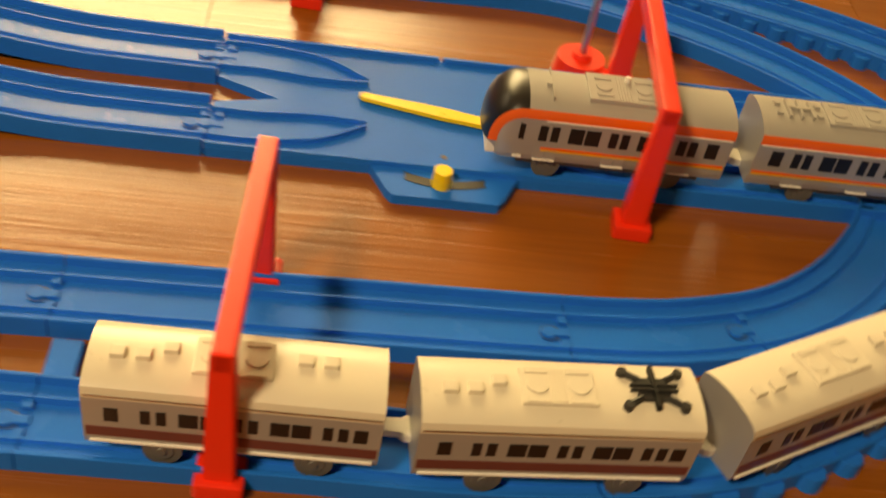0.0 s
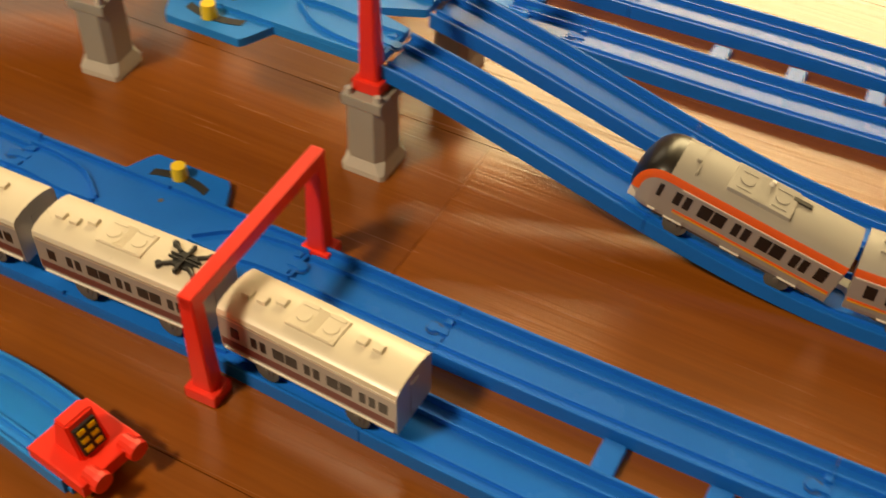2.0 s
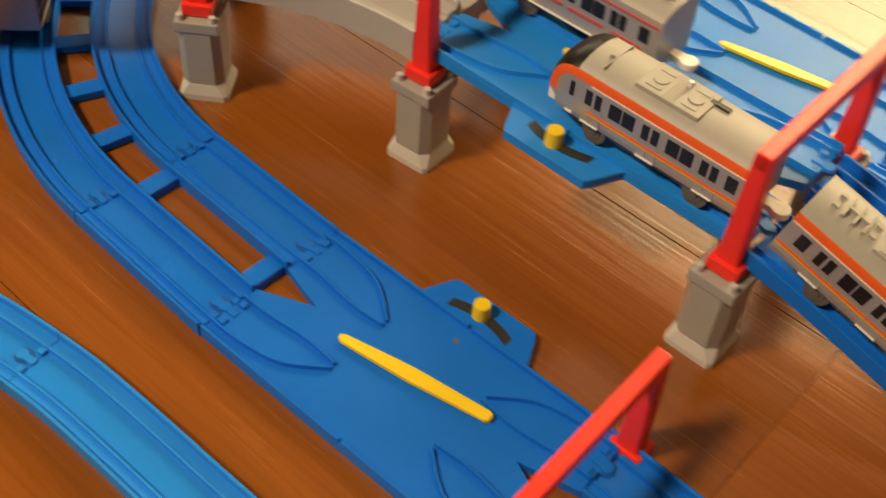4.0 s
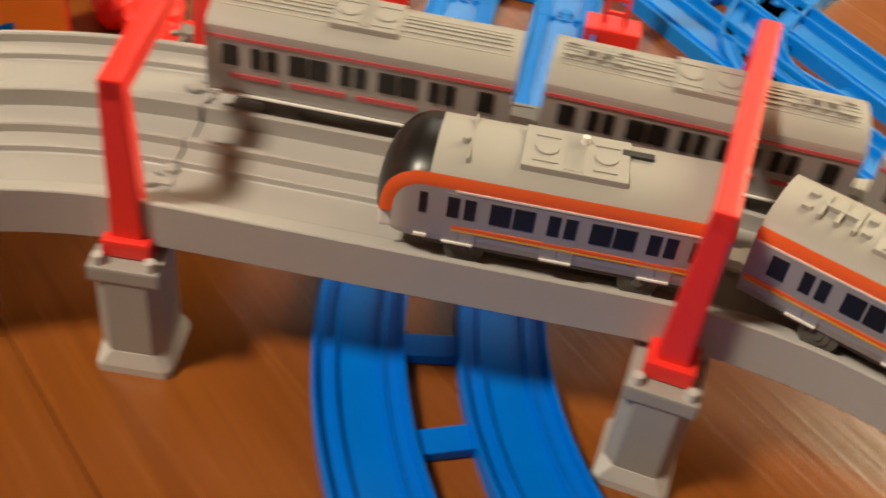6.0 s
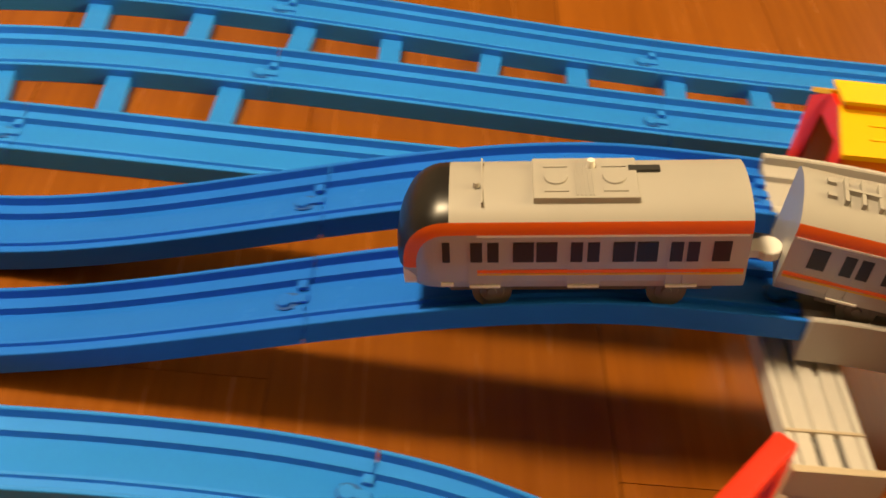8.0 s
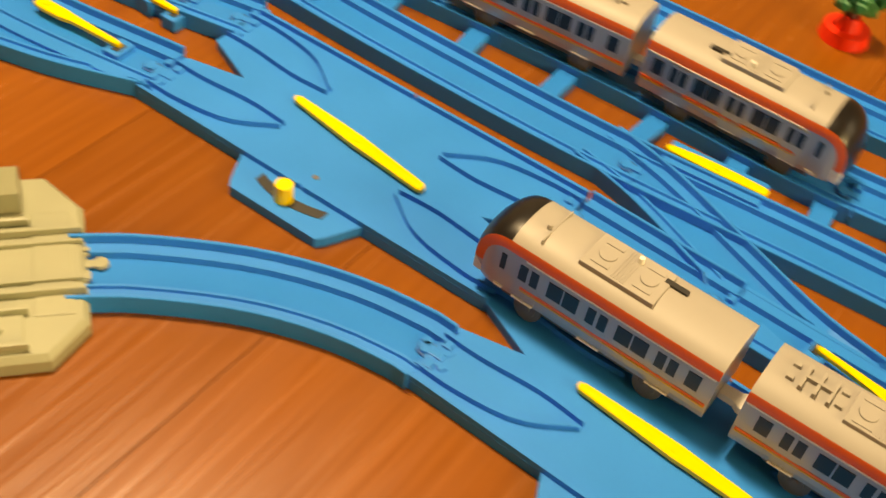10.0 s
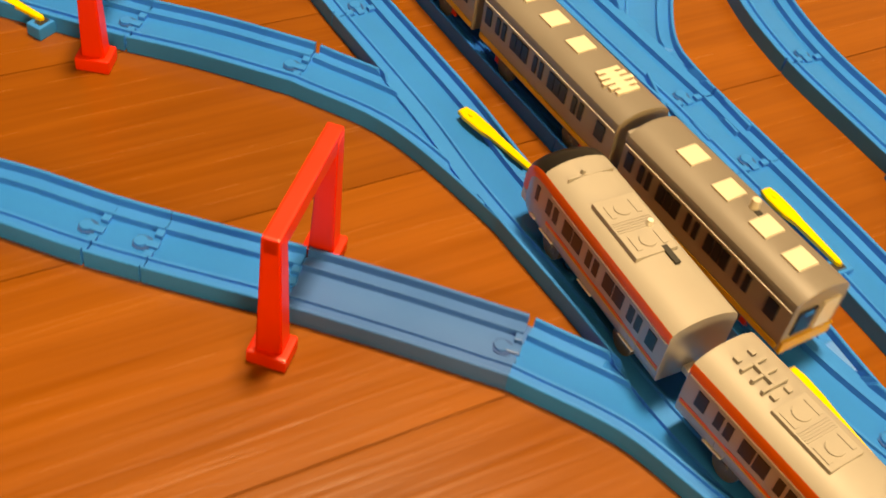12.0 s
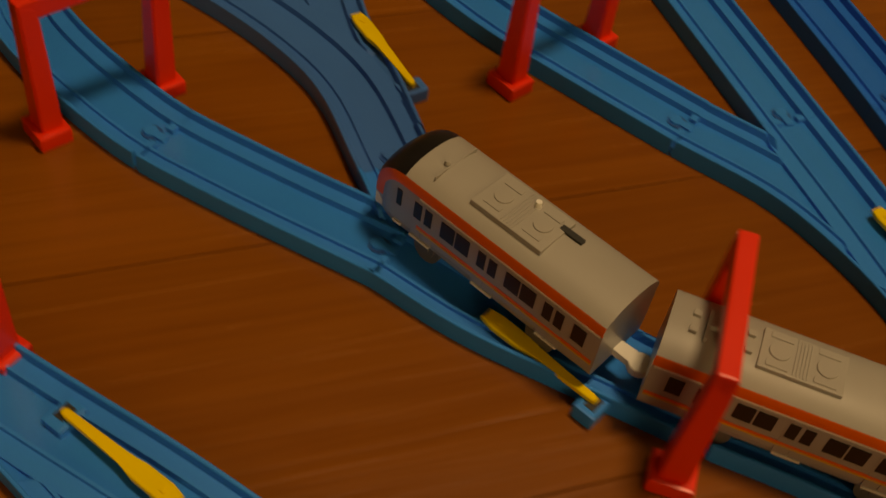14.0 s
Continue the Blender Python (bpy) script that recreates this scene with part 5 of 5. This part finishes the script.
def build_washer():
    m = pose(-0.6273, -0.0371, 0, 0, 0, 100.0)
    t = thing("train_washer", "olive plastic toy train washer with green brush gates", "toy washer", m)
    # along x the track runs, y across
    bm = bmesh.new()
    outline = [(-0.108, -0.022), (-0.086, -0.052), (0.090, -0.052), (0.106, -0.034), (0.106, 0.034), (0.090, 0.056), (-0.086, 0.056), (-0.108, 0.022)]
    prism(bm, outline, 0.0, 0.009, 0.0025)
    part("base", bm, OLIVE, t)
    for sgn in (-1, 1):
        bm = bmesh.new()
        sweep(bm, Line([Vector((x, sgn * 0.0178, 0.008)) for x in (-0.106, -0.05, 0, 0.05, 0.105)]), [(0.0013, 0), (0.0010, 0.0045), (-0.0010, 0.0045), (-0.0013, 0)])
        part("guide_rail", bm, OLIVE, t)
        bm = bmesh.new()
        sweep(bm, Line([Vector((x, sgn * 0.0110, 0.008)) for x in (-0.106, -0.05, 0, 0.05, 0.105)]), [(0.0008, 0), (0.0006, 0.0030), (-0.0006, 0.0030), (-0.0008, 0)])
        part("guide_rail", bm, OLIVE, t)
    bm = tongue_bm()
    part("connector", bm, OLIVE, t, m=pose(0.104, 0, 0.001))
    for x, y, w, d, h in ((-0.058, 0.044, 0.026, 0.010, 0.015), (-0.072, 0.034, 0.014, 0.006, 0.008), (-0.080, -0.038, 0.022, 0.018, 0.014), (-0.052, -0.044, 0.012, 0.012, 0.012), (0.020, -0.048, 0.010, 0.005, 0.008)):
        bm = bmesh.new()
        box(bm, x - w, x + w * 0.6, y - d, y + d * 0.7, 0.008, 0.008 + h, 0.0018)
        unit = part("machine_block", bm, OLIVE, t)
        for k in range(3 if w > 0.02 else 1):
            bm = bmesh.new()
            rod(bm, (x - w * 0.7 + k * w * 0.5, y, 0.007 + h), (x - w * 0.7 + k * w * 0.5, y, 0.012 + h), 0.0026, 0.0022, 10)
            part("stud", bm, OLIVE, unit)
    bm = bmesh.new()
    low = [(0.064, 0.0285), (0.080, 0.0285), (0.080, 0.0465), (0.064, 0.0465)]
    vs = [bm.verts.new((x, y, z)) for z in (0.008, 0.024) for x, y in low]
    ridge = [bm.verts.new((x, 0.0375, 0.032)) for x in (0.064, 0.080)]
    for f in ((0, 1, 5, 4), (1, 2, 6, 5), (2, 3, 7, 6), (3, 0, 4, 7)):
        bm.faces.new([vs[i] for i in f])
    bm.faces.new((vs[4], vs[5], ridge[1], ridge[0]))
    bm.faces.new((vs[6], vs[7], ridge[0], ridge[1]))
    bm.faces.new((vs[5], vs[6], ridge[1]))
    bm.faces.new((vs[7], vs[4], ridge[0]))
    hut = part("machine_hut", bm, OLIVE, t)
    bm = bmesh.new()
    box(bm, 0.061, 0.083, 0.0235, 0.0285, 0.008, 0.013, 0.001)
    part("hut_step", bm, OLIVE, hut)
    bm = bmesh.new()
    box(bm, 0.060, 0.080, -0.0480, -0.0260, 0.008, 0.0105, 0.0008)
    hatch = part("hatch", bm, OLIVE, t)
    for y in (-0.0465, -0.0275):
        bm = bmesh.new()
        box(bm, 0.058, 0.082, y - 0.0012, y + 0.0012, 0.009, 0.0135, 0.0005)
        part("hatch_bar", bm, OLIVE, hatch)
    bm = bmesh.new()
    rod(bm, (0.070, -0.037, 0.010), (0.070, -0.037, 0.0125), 0.0020, 0.0016, 12)
    part("hatch_knob", bm, OLIVE, hatch)
    bm = bmesh.new()
    box(bm, 0.084, 0.100, -0.030, 0.030, 0.0085, 0.0096, 0.0004)
    part("apron", bm, OLIVE, t)
    for sgn in (-1, 1):
        y, gx = sgn * 0.0375, 0.013
        bm = bmesh.new()
        box(bm, gx - 0.040, gx + 0.040, y - 0.007, y + 0.007, 0.056, 0.066, 0.001)
        gate = part("gate_beam", bm, GREEN, t, "green gate beam")
        for ex in (-1, 1):
            bm = bmesh.new()
            box(bm, gx + ex * 0.036 - 0.004, gx + ex * 0.036 + 0.004, y - 0.0055, y + 0.0055, 0.008, 0.060, 0.001)
            box(bm, gx + ex * 0.036 - 0.006, gx + ex * 0.036 + 0.006, y - 0.008, y + 0.008, 0.008, 0.018, 0.001)
            part("gate_post", bm, GREEN, t, "green gate post")
        bm = bmesh.new()
        box(bm, gx - 0.026, gx + 0.026, y - 0.0055, y + 0.0055, 0.0655, 0.0668)
        plate = part("stripe_plate", bm, YELLOW, gate, "yellow hazard plate")
        bm = bmesh.new()
        for k in range(9):
            x = gx - 0.024 + 0.0058 * k
            if 3 <= k <= 4:
                continue
            vs = [bm.verts.new(p) for p in ((x - 0.002, y - 0.0053, 0.0671), (x + 0.0008, y - 0.0053, 0.0671), (x + 0.0034, y + 0.0053, 0.0671), (x + 0.0006, y + 0.0053, 0.0671))]
            bm.faces.new(vs)
        part("hazard_bar", bm, BLACK, plate, "black diagonal bars")
        for bx in (gx - 0.017, gx + 0.017):
            bm = bmesh.new()
            rod(bm, (bx, y, 0.060), (bx, y, 0.0690), 0.0075, 0.0068, 16)
            part("brush_hub", bm, GREEN, t, "green brush hub", m=pose(0, -sgn * 0.008, -0.006))
            bm = bmesh.new()
            cy = y - sgn * 0.008
            for level, (z0, z1) in enumerate(((0.0125, 0.030), (0.028, 0.044), (0.042, 0.054))):
                star = []
                for k in range(18):
                    a = math.tau * k / 18 + level * 0.17
                    r = (0.0125 if k % 2 else 0.0085) - 0.0006 * level
                    star.append((bx + r * math.cos(a), cy + r * math.sin(a)))
                prism(bm, star, z0, z1)
            brush = part("brush", bm, BRUSH, t, "orange bristle brush")
            for k in range(9):
                a = math.tau * k / 9 + 0.2
                bm = bmesh.new()
                rod(bm, (bx + 0.009 * math.cos(a), cy + 0.009 * math.sin(a), 0.020), (bx + 0.0115 * math.cos(a), cy + 0.0115 * math.sin(a), 0.0095), 0.0030, 0.0012, 6)
                part("bristle_tuft", bm, BRUSH, brush)
    bm = bmesh.new()
    rod(bm, (0.030, -0.048, 0.008), (0.030, -0.048, 0.012), 0.004, 0.0035, 12)
    part("valve", bm, ROOF_DARK, t)


def build_far_box():
    t = thing("storage_box", "cream card box holding white and black toy parts", "box", pose(1.0600, 0.4780, 0, 0, 0, 130))
    for x0, x1, y0, y1 in ((-0.08, 0.08, -0.06, -0.056), (-0.08, 0.08, 0.056, 0.06), (-0.08, -0.076, -0.056, 0.056), (0.076, 0.08, -0.056, 0.056)):
        bm = bmesh.new()
        box(bm, x0, x1, y0, y1, 0.0, 0.03, 0.0008)
        part("side", bm, TAN, t)
    bm = bmesh.new()
    box(bm, -0.076, 0.076, -0.056, 0.056, 0.0, 0.004)
    part("bottom", bm, TAN, t)
    s = thing("toy_engine_part", "white and black loose toy engine body", "toy part", pose(1.0470, 0.4640, 0.004, 0, 0, 60))
    bm = bmesh.new()
    box(bm, -0.028, 0.028, -0.016, 0.016, 0.008, 0.034, 0.004)
    part("shell", bm, WHITE, s)
    bm = bmesh.new()
    box(bm, -0.032, 0.032, -0.014, 0.014, 0.0, 0.010, 0.002)
    part("chassis", bm, BLACK, s)


def ceiling_fitting():
    t = thing("ceiling_lamp", "round white ceiling lamp", "lamp", pose(-1.25, -0.10, 2.33))
    bm = bmesh.new()
    rod(bm, (0, 0, 0.02), (0, 0, 0.068), 0.30, 0.30, 40)
    part("rim", bm, WHITE, t)


# ---- trains ----
WHITE_WAY = smooth_line([(0.9393, 0.0844), (0.8598, 0.0554), (0.7828, 0.0493), (0.7207, 0.0607), (0.6668, 0.0874), (0.6148, 0.1253), (0.5669, 0.1675), (0.4588, 0.2604), (0.3534, 0.3511), (0.262, 0.434), (0.184, 0.4968), (0.106, 0.559), (0.066, 0.594), (0.025, 0.630)]
    + bend_right(Vector((0.025, 0.630, 0)), 138.5, 0.275, 45) + [bend_right(Vector((0.025, 0.630, 0)), 138.5, 0.275, 45)[-1] + way(93.5) * d for d in (0.15, 0.4, 1.0, 2.0)], 0.006)
NOSE = [(0, 0.7326, 0.2497), (0.7, 0.6387, 0.3312), (1, 0.5861, 0.3575), (1.5, 0.5315, 0.4116), (2.1, 0.4664, 0.4762), (4.3, 0.2366, 0.6806), (5, 0.1419, 0.7486), (5.8, -0.0114, 0.7578), (6.5, -0.1470, 0.7455), (7.1, -0.2613, 0.7120), (7.5, -0.3132, 0.6500), (7.7, -0.3335, 0.6145), (9.8, -0.6078, 0.2636), (10, -0.6387, 0.2343), (10.4, -0.7053, 0.1727), (11, -0.7803, 0.0651), (12.2, -0.9233, -0.1362), (12.5, -0.9584, -0.1931), (13.2, -0.9367, -0.3353), (14, -0.9535, -0.5076)]


def rows_on(line, seen):
    """Seconds and the run along a line nearest to each place."""
    out = []
    for t, x, y in seen:
        i = min(range(len(line.pts)), key=lambda k: (line.pts[k].x - x) ** 2 + (line.pts[k].y - y) ** 2)
        out.append((t, line.run[i]))
    return out


LEAD_ROWS = rows_on(TRAIN_WAY, NOSE)


def run_at(rows, t):
    """A smooth table look-up."""
    x, y = [r[0] for r in rows], [r[1] for r in rows]
    i = max(0, min(len(x) - 2, int(np.searchsorted(x, t)) - 1))

    def slope(k):
        a, b = max(0, k - 1), min(len(x) - 1, k + 1)
        return (y[b] - y[a]) / (x[b] - x[a])

    h = x[i + 1] - x[i]
    q = (t - x[i]) / h
    return (2 * q**3 - 3 * q * q + 1) * y[i] + (q**3 - 2 * q * q + q) * h * slope(i) + (3 * q * q - 2 * q**3) * y[i + 1] + (q**3 - q * q) * h * slope(i + 1)


MOVERS = []


def build_trains():
    pitch = 0.1335
    for k, kind in enumerate(("lead", "mid", "tail")):
        c = orange_car(kind, 0.120 if kind == "lead" else 0.121)
        flip = pose(0, 0, 0, 0, 0, 180) if kind == "tail" else Matrix()
        MOVERS.append((c, TRAIN_WAY, LEAD_ROWS, 0.0600 + pitch * k, flip))
    white_rows = rows_on(WHITE_WAY, [(0, 0.6635, 0.0859), (0.5, 0.5636, 0.1782), (1, 0.4606, 0.2642), (1.5, 0.3524, 0.3546), (2, 0.2403, 0.4495), (2.2, 0.1946, 0.4853)])
    last = white_rows[-1][1]
    white_rows += [(4.3, last + 0.59), (8, last + 1.45), (14, last + 2.3)]
    for k in range(3):
        c = white_car(black_piece=(k == 1), last=(k == 2))
        MOVERS.append((c, WHITE_WAY, white_rows, -0.034 + 0.1165 * (k - 1), Matrix()))
    # parked: the ribbed roof train on the bridge, the outer way
    outer = smooth_line([GREY_START, *ARC1] + [ARC1_END + way(H1 + 45) * (0.045 * k) for k in (1, 2, 3, 4)] + ARC2).beside(0.06)
    back = smooth_line([on_line(-0.1, 0.743, DECK), on_line(0.1, 0.743, DECK), on_line(0.2, 0.743, DECK), on_line(0.28, 0.743, DECK), *outer.pts[1:-1:4]], 0.006)
    nose_s = min(range(len(back.pts)), key=lambda i: (back.pts[i].xy - Vector((-0.138, 0.815))).length)
    s = back.run[nose_s]
    for k in range(4):
        c = ribbed_car(front=(k == 0))
        c.matrix_world = car_pose(back, s - 0.0595 - 0.131 * k) @ pose(0, 0, 0)
    # parked: the second orange striped train in the yard
    t3 = smooth_line([(-0.580, 0.652), (-0.6531, 0.5618), (-0.7245, 0.4455), (-0.8067, 0.3432), (-0.8796, 0.2420), (-0.9437, 0.1421), (-1.0136, 0.0695)], 0.006)
    end_s = t3.run[min(range(len(t3.pts)), key=lambda i: (t3.pts[i].xy - Vector((-0.7234, 0.4465))).length)]
    for k, kind in enumerate(("tail", "mid", "lead")):
        c = orange_car(kind)
        flip = pose(0, 0, 0, 0, 0, 180) if kind == "tail" else Matrix()
        c.matrix_world = car_pose(t3, end_s + 0.0595 + 0.1295 * k) @ flip
    # parked: the yellow sill train, facing back
    e_line = smooth_line([a_line(0.70, 0.06), a_line(0.776, 0.06), yard(-0.8747, 0.0559), yard(-0.9092, 0.0084), yard(-0.9813, -0.0890), yard(-1.0563, -0.1884), yard(-1.1320, -0.2828), yard(-1.1968, -0.3604), yard(-1.2733, -0.4579)], 0.006)
    s = e_line.run[min(range(len(e_line.pts)), key=lambda i: (e_line.pts[i].xy - Vector((-0.8884, 0.0484))).length)]
    for k in range(3):
        c = yellow_car(front=(k == 0), emblem=(k == 1), knob=(k == 0))
        c.matrix_world = car_pose(e_line, s + 0.0605 + 0.1285 * k) @ pose(0, 0, 0, 0, 0, 180)


def motions():
    """Keys of the two running trains."""
    for c, line, rows, back, flip in MOVERS:
        keyed = []
        for k in range(57):
            t = k * 0.25
            keyed.append((t, car_pose(line, run_at(rows, t) - back) @ flip))
        walk(c, keyed)


build_room()
build_supports()
build_bridge()
build_shed()
build_washer()
build_red_scenery()
pole_lamp(0.857, 0.297)
toy_tree(-0.236, 1.105, 1, RED)
toy_tree(-0.16, 1.125, 2, BLUE)
toy_tree(-0.9766, 0.3629, 3, RED)
toy_tree(-1.0029, 0.4335, 4, RED)
toy_tree(-0.8740, 0.5022, 5, RED)
build_far_box()
ceiling_fitting()
build_trains()
build_tracks()
motions()
